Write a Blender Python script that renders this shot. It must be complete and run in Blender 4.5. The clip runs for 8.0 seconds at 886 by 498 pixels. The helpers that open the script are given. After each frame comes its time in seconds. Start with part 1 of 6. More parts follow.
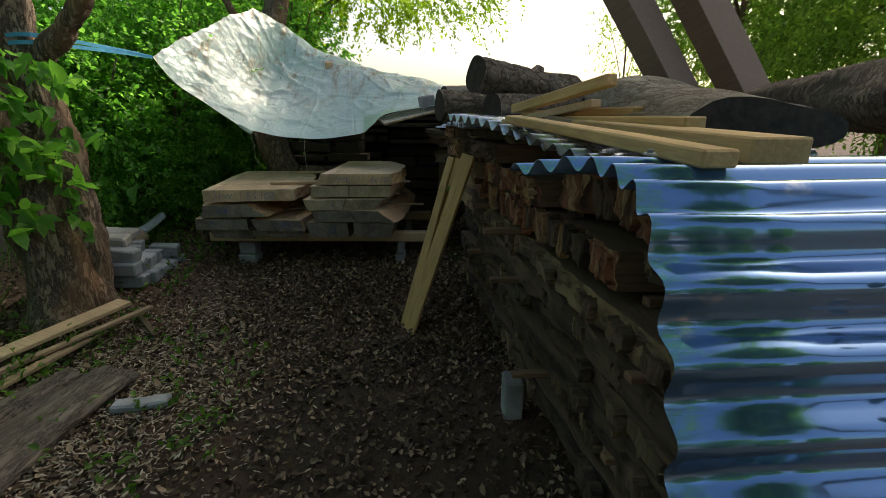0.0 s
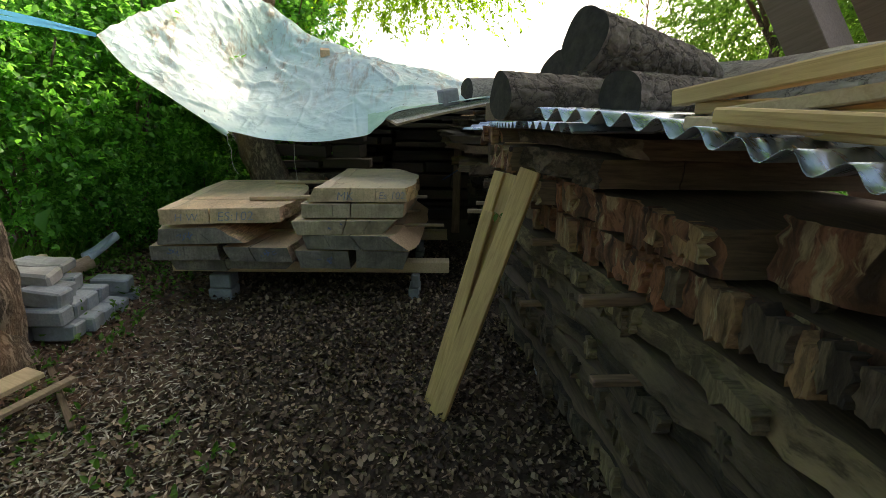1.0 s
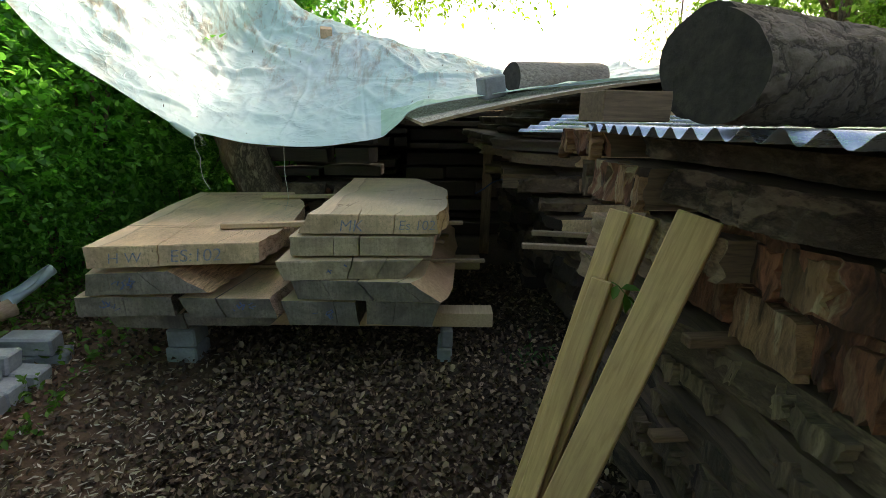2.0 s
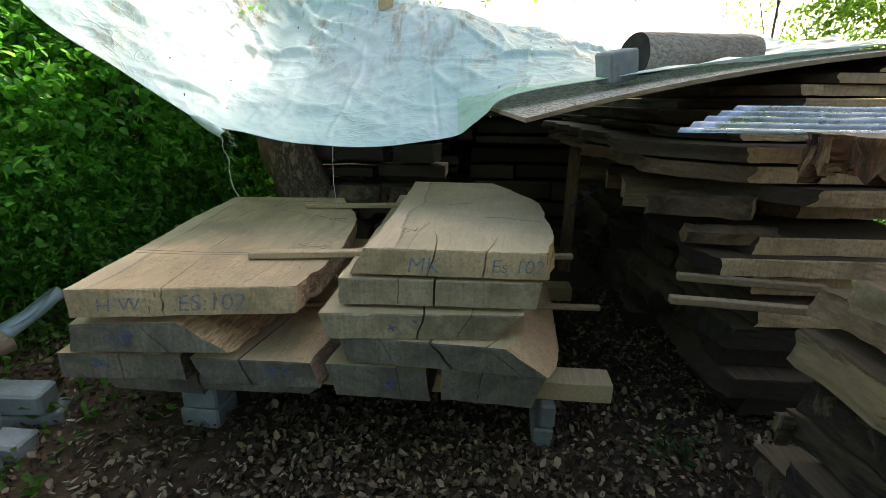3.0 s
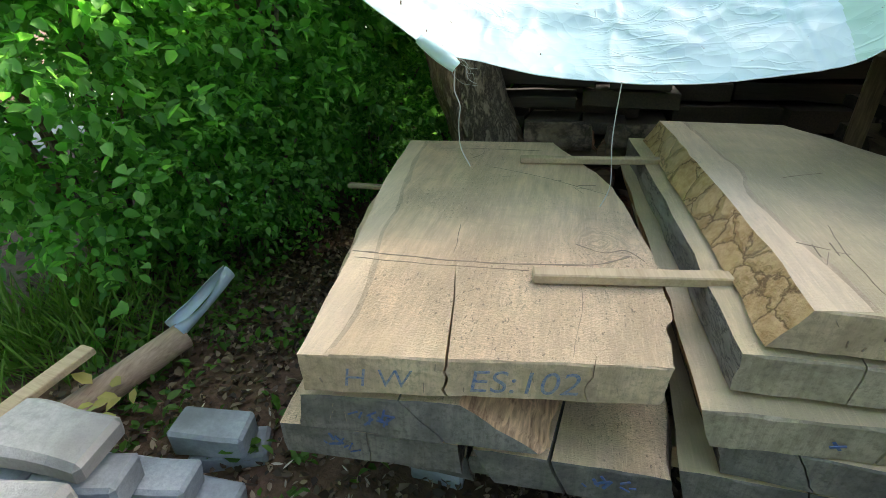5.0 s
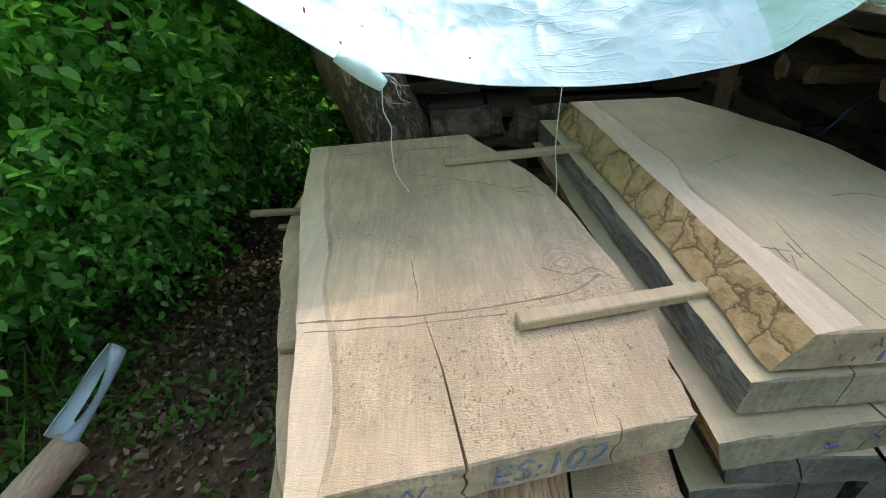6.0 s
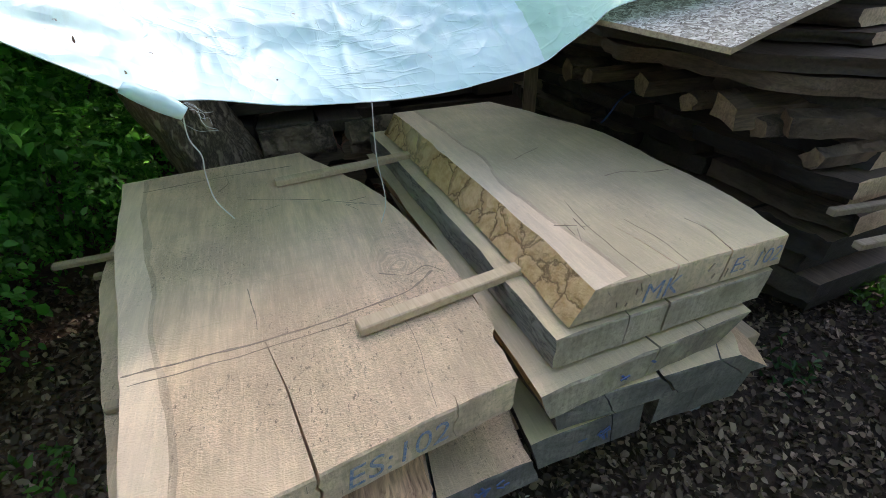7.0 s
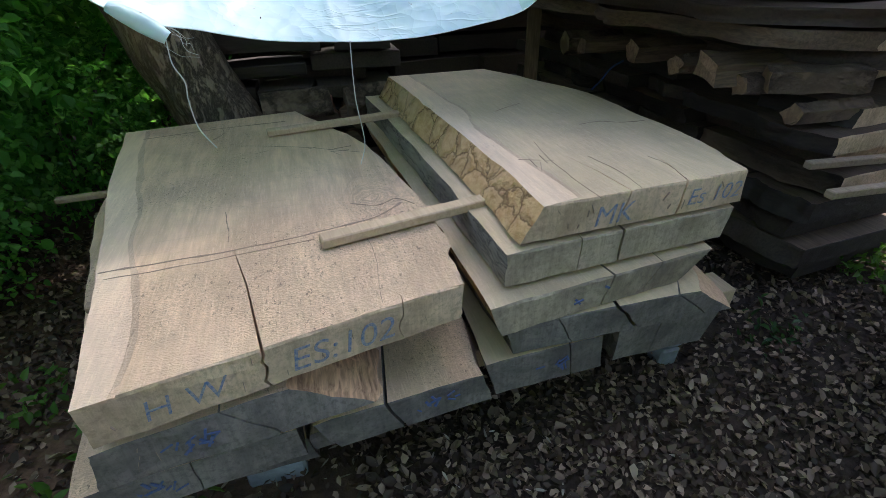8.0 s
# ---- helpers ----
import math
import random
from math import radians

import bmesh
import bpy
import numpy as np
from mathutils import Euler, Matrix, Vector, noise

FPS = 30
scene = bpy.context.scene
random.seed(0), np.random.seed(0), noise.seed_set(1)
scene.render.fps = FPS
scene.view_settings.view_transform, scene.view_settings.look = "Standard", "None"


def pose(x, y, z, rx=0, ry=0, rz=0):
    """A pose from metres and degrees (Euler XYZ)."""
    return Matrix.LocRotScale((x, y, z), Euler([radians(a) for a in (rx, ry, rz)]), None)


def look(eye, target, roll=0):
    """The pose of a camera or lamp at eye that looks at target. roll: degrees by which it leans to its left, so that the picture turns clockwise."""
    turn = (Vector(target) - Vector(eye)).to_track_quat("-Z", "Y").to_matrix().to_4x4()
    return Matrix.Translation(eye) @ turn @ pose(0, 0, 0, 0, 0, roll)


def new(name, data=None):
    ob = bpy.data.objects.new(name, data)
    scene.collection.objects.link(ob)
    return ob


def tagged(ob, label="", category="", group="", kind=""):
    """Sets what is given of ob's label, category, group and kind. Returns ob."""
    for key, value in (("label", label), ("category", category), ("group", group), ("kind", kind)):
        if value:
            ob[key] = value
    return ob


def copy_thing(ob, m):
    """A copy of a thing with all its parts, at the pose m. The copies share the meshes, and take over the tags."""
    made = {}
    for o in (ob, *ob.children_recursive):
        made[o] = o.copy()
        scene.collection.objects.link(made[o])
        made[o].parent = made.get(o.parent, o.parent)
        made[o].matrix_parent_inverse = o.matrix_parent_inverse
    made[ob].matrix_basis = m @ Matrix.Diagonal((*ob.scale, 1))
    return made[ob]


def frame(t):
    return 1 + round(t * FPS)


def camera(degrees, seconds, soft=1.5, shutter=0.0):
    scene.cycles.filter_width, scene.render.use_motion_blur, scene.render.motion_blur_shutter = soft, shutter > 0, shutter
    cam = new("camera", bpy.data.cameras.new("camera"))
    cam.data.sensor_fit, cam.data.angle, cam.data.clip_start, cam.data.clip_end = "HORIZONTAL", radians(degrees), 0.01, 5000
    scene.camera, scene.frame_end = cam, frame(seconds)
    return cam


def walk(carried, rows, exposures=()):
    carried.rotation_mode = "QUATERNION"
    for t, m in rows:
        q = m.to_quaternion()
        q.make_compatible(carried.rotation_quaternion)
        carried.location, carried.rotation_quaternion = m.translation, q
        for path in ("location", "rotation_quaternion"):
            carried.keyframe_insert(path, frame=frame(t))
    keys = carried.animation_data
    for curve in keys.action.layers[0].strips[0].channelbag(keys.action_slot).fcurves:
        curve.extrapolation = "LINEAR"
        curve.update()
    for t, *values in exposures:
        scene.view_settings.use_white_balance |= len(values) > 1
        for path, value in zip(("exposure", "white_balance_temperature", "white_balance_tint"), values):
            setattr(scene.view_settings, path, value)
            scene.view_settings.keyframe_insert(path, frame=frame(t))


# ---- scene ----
cam = camera(86.7, 8.0, 0.5)
PATH = [
    (0, (0.036, -0.11, 1.524), (0.028, 1.816, 0.986), 0.1),
    (0.5, (-0.076, 0.414, 1.5), (-0.075, 2.34, 0.961), 0.2),
    (1, (-0.231, 0.939, 1.509), (-0.213, 2.866, 0.974), 0.6),
    (1.2, (-0.307, 1.142, 1.512), (-0.287, 3.069, 0.978), 0.7),
    (2.3, (-0.508, 2.3, 1.52), (-0.532, 4.221, 0.963), 0.6),
    (2.5, (-0.578, 2.464, 1.496), (-0.624, 4.385, 0.941), 0.6),
    (3, (-0.706, 2.8, 1.533), (-0.892, 4.698, 0.929), 0.5),
    (3.5, (-0.715, 2.952, 1.529), (-1.049, 4.811, 0.872), 0.4),
    (4, (-0.958, 3.082, 1.499), (-1.439, 4.879, 0.764), -0.2),
    (4.2, (-1.101, 3.161, 1.524), (-1.607, 4.932, 0.744), 0.0),
    (4.5, (-1.349, 3.294, 1.551), (-1.882, 5.027, 0.706), -0.6),
    (5.8, (-1.917, 3.768, 1.668), (-2.028, 5.431, 0.563), -2.5),
    (6, (-1.922, 3.78, 1.702), (-1.906, 5.439, 0.584), -2.4),
    (6.5, (-1.888, 3.756, 1.729), (-1.554, 5.377, 0.607), -2.0),
    (7, (-1.828, 3.709, 1.732), (-1.269, 5.285, 0.636), -0.9),
    (7.5, (-1.772, 3.599, 1.65), (-1.254, 5.196, 0.563), -0.7),
    (8, (-1.729, 3.491, 1.571), (-1.245, 5.1, 0.486), -0.8),
]
EXPOSURES = [(0, 0.5, 7400, 13), (1, 1.2, 7300, 13), (2.3, 1.42, 7050, 13), (3.5, 1.66, 6750, 13), (4.5, 2.02, 6600, 12), (6, 2.12, 6350, 18), (7, 1.90, 6150, 21), (8, 1.84, 6050, 23)]
walk(cam, [(t, look(eye, target, roll)) for t, eye, target, roll in PATH], EXPOSURES)

# ---- light ----
SUN_DIR = Vector((0.45, 0.58, 0.66)).normalized()
world = bpy.data.worlds.new("sky")
scene.world = world
world.use_nodes = True
_wn = world.node_tree.nodes
_sky = _wn.new("ShaderNodeTexSky")
_sky.sky_type, _sky.sun_disc = "NISHITA", False
_sky.sun_elevation, _sky.sun_rotation = math.asin(SUN_DIR.z), math.atan2(SUN_DIR.x, SUN_DIR.y)
_sky.air_density, _sky.dust_density = 1.0, 4.0
world.node_tree.links.new(_sky.outputs[0], _wn["Background"].inputs[0])
_wn["Background"].inputs[1].default_value = 0.15
sun = new("sun", bpy.data.lights.new("sun", "SUN"))
sun.data.energy, sun.data.angle, sun.data.color = 3.6, radians(4.0), (1.0, 0.93, 0.82)
sun.matrix_world = look(SUN_DIR * 30, (0, 0, 0))

# ---- materials ----
def material(name, base, rough=0.8, metal=0.0):
    m = bpy.data.materials.new(name)
    m.use_nodes = True
    b = m.node_tree.nodes["Principled BSDF"]
    b.inputs["Base Color"].default_value = (*base, 1)
    b.inputs["Roughness"].default_value = rough
    b.inputs["Metallic"].default_value = metal
    return m


class Net:
    """Short hand for a material's nodes."""

    def __init__(self, m):
        self.tree, self.bsdf = m.node_tree, m.node_tree.nodes["Principled BSDF"]
        self.out = m.node_tree.nodes["Material Output"]

    def node(self, kind, **values):
        n = self.tree.nodes.new("ShaderNode" + kind)
        for key, value in values.items():
            n.inputs[key.replace("_", " ")].default_value = value
        return n

    def link(self, a, b):
        self.tree.links.new(a, b)

    def coords(self, scale=(1, 1, 1), rot=(0, 0, 0)):
        tc, mp = self.node("TexCoord"), self.node("Mapping")
        mp.inputs["Scale"].default_value, mp.inputs["Rotation"].default_value = scale, rot
        add = self.node("VectorMath")
        self.link(tc.outputs["Object"], add.inputs[0])
        info = self.node("ObjectInfo")
        mul = self.node("Math")
        mul.operation = "MULTIPLY"
        mul.inputs[1].default_value = 7.3
        self.link(info.outputs["Random"], mul.inputs[0])
        self.link(mul.outputs[0], add.inputs[1])
        self.link(add.outputs[0], mp.inputs["Vector"])
        return mp.outputs[0]

    def noise(self, vec, scale, detail=6, rough=0.55, distort=0.0):
        n = self.node("TexNoise", Scale=scale, Detail=detail, Roughness=rough, Distortion=distort)
        self.link(vec, n.inputs["Vector"])
        return n.outputs["Fac"]

    def ramp(self, fac, *stops):
        r = self.node("ValToRGB")
        e = r.color_ramp.elements
        while len(e) < len(stops):
            e.new(0.5)
        for el, (pos, col) in zip(e, stops):
            el.position, el.color = pos, (*col, 1)
        self.link(fac, r.inputs[0])
        return r.outputs[0]

    def mix(self, fac, a, b, mode="MIX"):
        n = self.tree.nodes.new("ShaderNodeMix")
        n.data_type, n.blend_type = "RGBA", mode
        for sock, v in ((n.inputs[0], fac), (n.inputs[6], a), (n.inputs[7], b)):
            if isinstance(v, (int, float)):
                sock.default_value = v
            elif isinstance(v, tuple):
                sock.default_value = (*v, 1)
            else:
                self.link(v, sock)
        return n.outputs[2]

    def bump(self, height, strength=0.4, dist=0.01):
        b = self.node("Bump", Strength=strength, Distance=dist)
        self.link(height, b.inputs["Height"])
        self.link(b.outputs[0], self.bsdf.inputs["Normal"])

    def colour(self, c):
        self.link(c, self.bsdf.inputs["Base Color"])

    def rough(self, c):
        self.link(c, self.bsdf.inputs["Roughness"])


def shade(a, k):
    return tuple(min(1, c * k) for c in a)


def sawn_wood(name, light, dark, grain_axis=1, stain=(0.16, 0.15, 0.13), stained=0.35, saw=0.0, rough=0.75, weave=1.0, knots=()):
    """Sawn timber: long grain along an axis, blotches, and saw marks across."""
    m = material(name, light, rough)
    n = Net(m)
    stretch = [9.0, 9.0, 9.0]
    stretch[grain_axis] = 0.7
    v = n.coords(tuple(stretch))
    fine = n.noise(v, 5.0 if saw else 9.0, 8, 0.6, 0.6)
    broad = n.noise(n.coords((1, 1, 1)), 1.7, 6, 0.62, 0.5)
    spots = n.noise(n.coords((1, 1, 1)), 14.0, 6, 0.7)
    c = n.ramp(fine, (0.30, dark), (0.62, light))
    c = n.mix(n.ramp(broad, (0.45, (0, 0, 0)), (0.75, (stained,) * 3)), c, stain)
    c = n.mix(n.ramp(spots, (0.62, (0, 0, 0)), (0.75, (0.35,) * 3)), c, shade(dark, 0.7))
    n.colour(c)
    h = fine
    if saw:
        across = n.noise(n.coords((3.0, saw * 0.55, 3.0), (0, 0, 0.05)), 1.5, 7, 0.75, 0.5)
        kerf = n.node("TexWave", Scale=52.0, Distortion=16.0, Detail=4.0)
        kerf.inputs["Detail Scale"].default_value = 2.2
        kerf.inputs["Detail Roughness"].default_value = 0.62
        kerf.bands_direction = "Y"
        n.link(n.coords((0.35, 1, 1), (0, 0, 0.06)), kerf.inputs["Vector"])
        fibre = n.noise(n.coords((130, 9, 60), (0, 0, 0.03)), 1.6, 5, 0.7, 0.3)
        pits = n.noise(n.coords((70, 30, 60), (0, 0, 0.1)), 1.7, 6, 0.75)
        patch = n.noise(n.coords((1, 1, 1)), 2.4, 5, 0.6)
        rings = n.noise(n.coords((4, 0.55, 4), (0, 0, 0.08)), 1.5, 5, 0.6, 2.2)
        worn = n.noise(n.coords((1.3, 0.8, 1)), 2.4, 5, 0.6, 0.4)
        c = n.mix(n.ramp(rings, (0.36, (0.45,) * 3), (0.54, (0, 0, 0))), c, shade(dark, 0.85))
        c = n.mix(n.ramp(worn, (0.34, (0.42,) * 3), (0.50, (0, 0, 0))), c, stain)
        c = n.mix(n.ramp(across, (0.34, (0.3 * weave,) * 3), (0.45, (0, 0, 0))), c, shade(dark, 0.7))
        rows = n.mix(n.ramp(patch, (0.42, (0.04 * weave,) * 3), (0.58, (0.62 * weave,) * 3)), (0, 0, 0), n.ramp(kerf.outputs["Fac"], (0.25, (1, 1, 1)), (0.65, (0, 0, 0))))
        c = n.mix(rows, c, shade(dark, 0.62))
        c = n.mix(n.ramp(fibre, (0.32, (0.22,) * 3), (0.46, (0, 0, 0))), c, shade(dark, 0.75))
        c = n.mix(n.ramp(fibre, (0.54, (0, 0, 0)), (0.66, (0.35,) * 3)), c, shade(light, 1.15))
        c = n.mix(n.mix(n.ramp(patch, (0.44, (0, 0, 0)), (0.58, (weave,) * 3)), (0, 0, 0), n.ramp(pits, (0.585, (0, 0, 0)), (0.615, (0.95,) * 3))), c, shade(dark, 0.35))
        for spot in knots:
            # grain swirling round a knot
            far, ring = n.node("VectorMath"), n.node("TexNoise", Scale=1.0, Detail=3.0)
            far.operation = "DISTANCE"
            flat = n.node("Mapping")
            flat.inputs["Scale"].default_value = (1.0, 0.6, 0.0)
            n.link(n.node("TexCoord").outputs["Object"], flat.inputs["Vector"])
            bend = n.node("TexNoise", Scale=7.0, Detail=3.0)
            n.link(flat.outputs[0], bend.inputs["Vector"])
            n.link(n.mix(1.0, flat.outputs[0], n.mix(1.0, n.mix(1.0, bend.outputs["Color"], (0.5, 0.5, 0.5), "SUBTRACT"), (0.22, 0.22, 0.0), "MULTIPLY"), "ADD"), far.inputs[0])
            far.inputs[1].default_value = (spot[0], spot[1] * 0.6, 0.0)
            long = n.node("CombineXYZ")
            scaled = n.node("Math")
            scaled.operation = "MULTIPLY_ADD"
            scaled.inputs[1].default_value = 70.0
            n.link(n.noise(n.coords((1, 0.7, 1)), 5.5, 4, 0.6), scaled.inputs[2])
            n.link(far.outputs["Value"], scaled.inputs[0])
            n.link(scaled.outputs[0], long.inputs[0])
            n.link(long.outputs[0], ring.inputs["Vector"])
            near = n.ramp(far.outputs["Value"], (spot[2] * 0.25, (1, 1, 1)), (spot[2], (0, 0, 0)))
            c = n.mix(n.mix(near, (0, 0, 0), n.ramp(ring.outputs["Fac"], (0.42, (0.6,) * 3), (0.56, (0, 0, 0)))), c, stain)
        n.colour(c)
        n.rough(n.ramp(fibre, (0.3, (0.6,) * 3), (0.7, (0.46,) * 3)))
        add = n.node("Math")
        add.operation = "MULTIPLY_ADD"
        n.link(kerf.outputs["Fac"], add.inputs[0])
        add.inputs[1].default_value = 0.5 * weave
        n.link(across, add.inputs[2])
        h = add.outputs[0]
    n.bump(h, 0.7 if saw else 0.4, 0.005 if saw else 0.004)
    return m


def end_grain(name, light, dark, stain, stained=0.6):
    """The sawn end of a slab: blotches, fine pores, slanting saw scratches and stains."""
    m = material(name, light, 0.85)
    n = Net(m)
    v = n.coords()
    pores = n.noise(v, 70.0, 7, 0.7)
    blot = n.noise(v, 7.0, 7, 0.65, 0.6)
    scratch = n.noise(n.coords((70, 70, 4), (0, 0.5, 0)), 1.0, 4, 0.6)
    c = n.ramp(blot, (0.36, dark), (0.62, light))
    c = n.mix(n.ramp(scratch, (0.38, (0.35,) * 3), (0.52, (0, 0, 0))), c, shade(dark, 0.8))
    c = n.mix(n.ramp(pores, (0.36, (0.55,) * 3), (0.52, (0, 0, 0))), c, shade(dark, 0.6))
    c = n.mix(n.ramp(n.noise(v, 2.6, 6, 0.65, 0.5), (0.50, (0, 0, 0)), (0.66, (stained,) * 3)), c, stain)
    n.colour(c)
    add = n.node("Math")
    add.operation = "ADD"
    n.link(pores, add.inputs[0])
    n.link(scratch, add.inputs[1])
    n.bump(add.outputs[0], 0.5, 0.005)
    return m


def torn_bark(name, dark, mid, pale):
    """Bark torn into upright strips, with pale bast between."""
    m = material(name, mid, 0.9)
    n = Net(m)
    strips = n.noise(n.coords((3, 9, 1.2), (0.25, 0, 0)), 1.0, 4, 0.55, 0.25)
    fine = n.noise(n.coords((8, 44, 9)), 1.5, 6, 0.7)
    flakes = n.noise(n.coords((7, 17, 3.5), (0.2, 0, 0)), 1.2, 5, 0.55, 0.15)
    c = n.ramp(strips, (0.36, dark), (0.48, mid), (0.60, shade(mid, 1.35)))
    c = n.mix(n.ramp(fine, (0.38, (0.6,) * 3), (0.55, (0, 0, 0))), c, dark)
    c = n.mix(n.ramp(flakes, (0.575, (0, 0, 0)), (0.62, (0.9,) * 3)), c, n.mix(n.ramp(fine, (0.4, (0, 0, 0)), (0.6, (1, 1, 1))), shade(pale, 0.55), pale))
    c = n.mix(n.ramp(flakes, (0.34, (0.85,) * 3), (0.42, (0, 0, 0))), c, shade(dark, 0.8))
    n.colour(c)
    add = n.node("Math")
    add.operation = "ADD"
    n.link(flakes, add.inputs[0])
    n.link(fine, add.inputs[1])
    n.bump(add.outputs[0], 0.9, 0.03)
    return m


def bark(name, a, b, c, scale=14.0, stretch=(1, 1, 1), warped=0.45, plate=0.24):
    m = material(name, a, 0.95)
    n = Net(m)
    v = n.coords(stretch)
    vor = n.node("TexVoronoi", Scale=scale)
    vor.feature = "DISTANCE_TO_EDGE"
    warp = n.node("TexNoise", Scale=7.0, Detail=8.0, Roughness=0.65)
    n.link(v, warp.inputs["Vector"])
    mixv = n.mix(warped, v, warp.outputs["Color"])
    n.link(mixv, vor.inputs["Vector"])
    fine = n.noise(v, 30.0, 8, 0.7)
    broad = n.noise(v, 3.0, 4)
    col = n.mix(n.ramp(vor.outputs["Distance"], (0.0, (0, 0, 0)), (plate, (1, 1, 1))), shade(a, 0.42), n.mix(n.ramp(fine, (0.35, (0, 0, 0)), (0.65, (1, 1, 1))), a, b))
    col = n.mix(n.ramp(broad, (0.48, (0, 0, 0)), (0.66, (0.7,) * 3)), col, c)
    n.colour(col)
    add = n.node("Math")
    add.operation = "MULTIPLY_ADD"
    n.link(fine, add.inputs[0])
    add.inputs[1].default_value = 0.7
    n.link(n.ramp(vor.outputs["Distance"], (0.0, (0, 0, 0)), (0.2, (1, 1, 1))), add.inputs[2])
    n.bump(add.outputs[0], 0.8, 0.02)
    return m


def speckled(name, a, b, scale=40.0, rough=0.9, bump=0.5, broad_to=None):
    m = material(name, a, rough)
    n = Net(m)
    v = n.coords((1, 1, 1))
    fine = n.noise(v, scale, 8, 0.65)
    c = n.ramp(fine, (0.35, a), (0.65, b))
    if broad_to:
        c = n.mix(n.ramp(n.noise(v, 2.5, 5, 0.6), (0.45, (0, 0, 0)), (0.65, (0.8,) * 3)), c, broad_to)
    n.colour(c)
    n.bump(fine, bump, 0.006)
    return m


def leaf_material(name, a, b, c, sheer=0.45, rough=0.45):
    """Leaves that let some light through; each leaf takes a tone of its own."""
    m = material(name, a, rough)
    n = Net(m)
    geo = n.node("NewGeometry")
    col = n.ramp(geo.outputs["Random Per Island"], (0.0, a), (0.6, b), (1.0, c))
    fine = n.noise(n.coords(), 25.0, 4)
    col = n.mix(n.ramp(fine, (0.35, (0, 0, 0)), (0.7, (0.35,) * 3)), col, shade(b, 0.55))
    n.colour(col)
    n.bsdf.inputs["Specular IOR Level"].default_value = 0.35
    if sheer:
        tr = n.node("BsdfTranslucent")
        n.link(n.mix(1.0, col, (1.65, 1.9, 0.8), "MULTIPLY"), tr.inputs["Color"])
        mx = n.node("MixShader", Fac=sheer)
        n.link(n.bsdf.outputs[0], mx.inputs[1])
        n.link(tr.outputs[0], mx.inputs[2])
        n.link(mx.outputs[0], n.out.inputs["Surface"])
    return m


M_SLAB = sawn_wood("sawn_oak_top", (0.92, 0.67, 0.435), (0.72, 0.505, 0.315), 1, (0.40, 0.285, 0.19), 0.6, saw=150.0, knots=((-1.53, 4.90, 0.20),))
M_SLAB_R = sawn_wood("sawn_oak_top_green", (0.72, 0.56, 0.345), (0.61, 0.475, 0.29), 1, (0.37, 0.29, 0.185), 0.8, saw=120.0, weave=0.3)
M_HEART = sawn_wood("dark_heartwood_border", (0.76, 0.56, 0.37), (0.55, 0.39, 0.25), 1, (0.34, 0.24, 0.16), 0.6, saw=150.0)
M_SAP = sawn_wood("pale_sapwood", (0.88, 0.67, 0.46), (0.74, 0.55, 0.37), 1, (0.62, 0.48, 0.34), 0.4, saw=160.0, weave=0.45)
M_SPLIT = sawn_wood("split_orange_wood", (0.80, 0.50, 0.28), (0.16, 0.08, 0.042), 1, (0.30, 0.185, 0.10), 0.7)
M_MARK = sawn_wood("dark_saw_mark", (0.38, 0.28, 0.195), (0.24, 0.17, 0.115), 0, (0.26, 0.2, 0.145), 0.4)
M_END = end_grain("weathered_end_grain", (0.86, 0.64, 0.42), (0.62, 0.445, 0.285), (0.27, 0.19, 0.125), 0.65)
M_END_MID = end_grain("stained_end_grain", (0.55, 0.455, 0.32), (0.34, 0.275, 0.19), (0.12, 0.10, 0.08), 0.75)
M_END_BROWN = end_grain("brown_end_grain", (0.74, 0.54, 0.33), (0.48, 0.34, 0.20), (0.19, 0.13, 0.085), 0.5)
M_END_SPLIT = end_grain("split_brown_end", (0.40, 0.26, 0.145), (0.17, 0.10, 0.058), (0.075, 0.048, 0.03), 0.7)
M_END_DARK = end_grain("grey_end_grain", (0.29, 0.255, 0.22), (0.145, 0.128, 0.112), (0.065, 0.06, 0.056), 0.7)
M_OLD = sawn_wood("old_brown_wood", (0.17, 0.113, 0.07), (0.075, 0.05, 0.032), 1, (0.045, 0.036, 0.028), 0.6)
M_OLD_X = sawn_wood("old_brown_wood_cross", (0.21, 0.14, 0.085), (0.085, 0.057, 0.036), 0, (0.04, 0.033, 0.027), 0.6)
M_FRESH = sawn_wood("fresh_pine", (0.64, 0.44, 0.195), (0.45, 0.285, 0.115), 1, (0.32, 0.21, 0.10), 0.6)
M_FRESH_X = sawn_wood("dull_pine", (0.37, 0.275, 0.18), (0.24, 0.17, 0.108), 0, (0.17, 0.13, 0.09), 0.6)
M_SAPWOOD = sawn_wood("sapwood_edge", (0.35, 0.245, 0.135), (0.11, 0.07, 0.04), 1, (0.05, 0.037, 0.025), 0.85)
M_MID = sawn_wood("brown_weathered_slab", (0.27, 0.17, 0.10), (0.115, 0.07, 0.042), 1, (0.065, 0.045, 0.033), 0.65)
M_EDGE = bark("old_mossy_edge", (0.05, 0.036, 0.025), (0.115, 0.083, 0.054), (0.22, 0.158, 0.098), 5.0, (1, 0.35, 1.2))
M_WANE = bark("patchy_sapwood_edge", (0.27, 0.19, 0.105), (0.38, 0.275, 0.155), (0.075, 0.052, 0.034), 4.0, (1, 0.3, 1.2), 0.5, 0.12)
M_FLAKY = bark("dark_flaky_bark", (0.12, 0.08, 0.055), (0.23, 0.16, 0.11), (0.28, 0.195, 0.13), 7.0, (1, 0.5, 1.2), 0.45, 0.24)
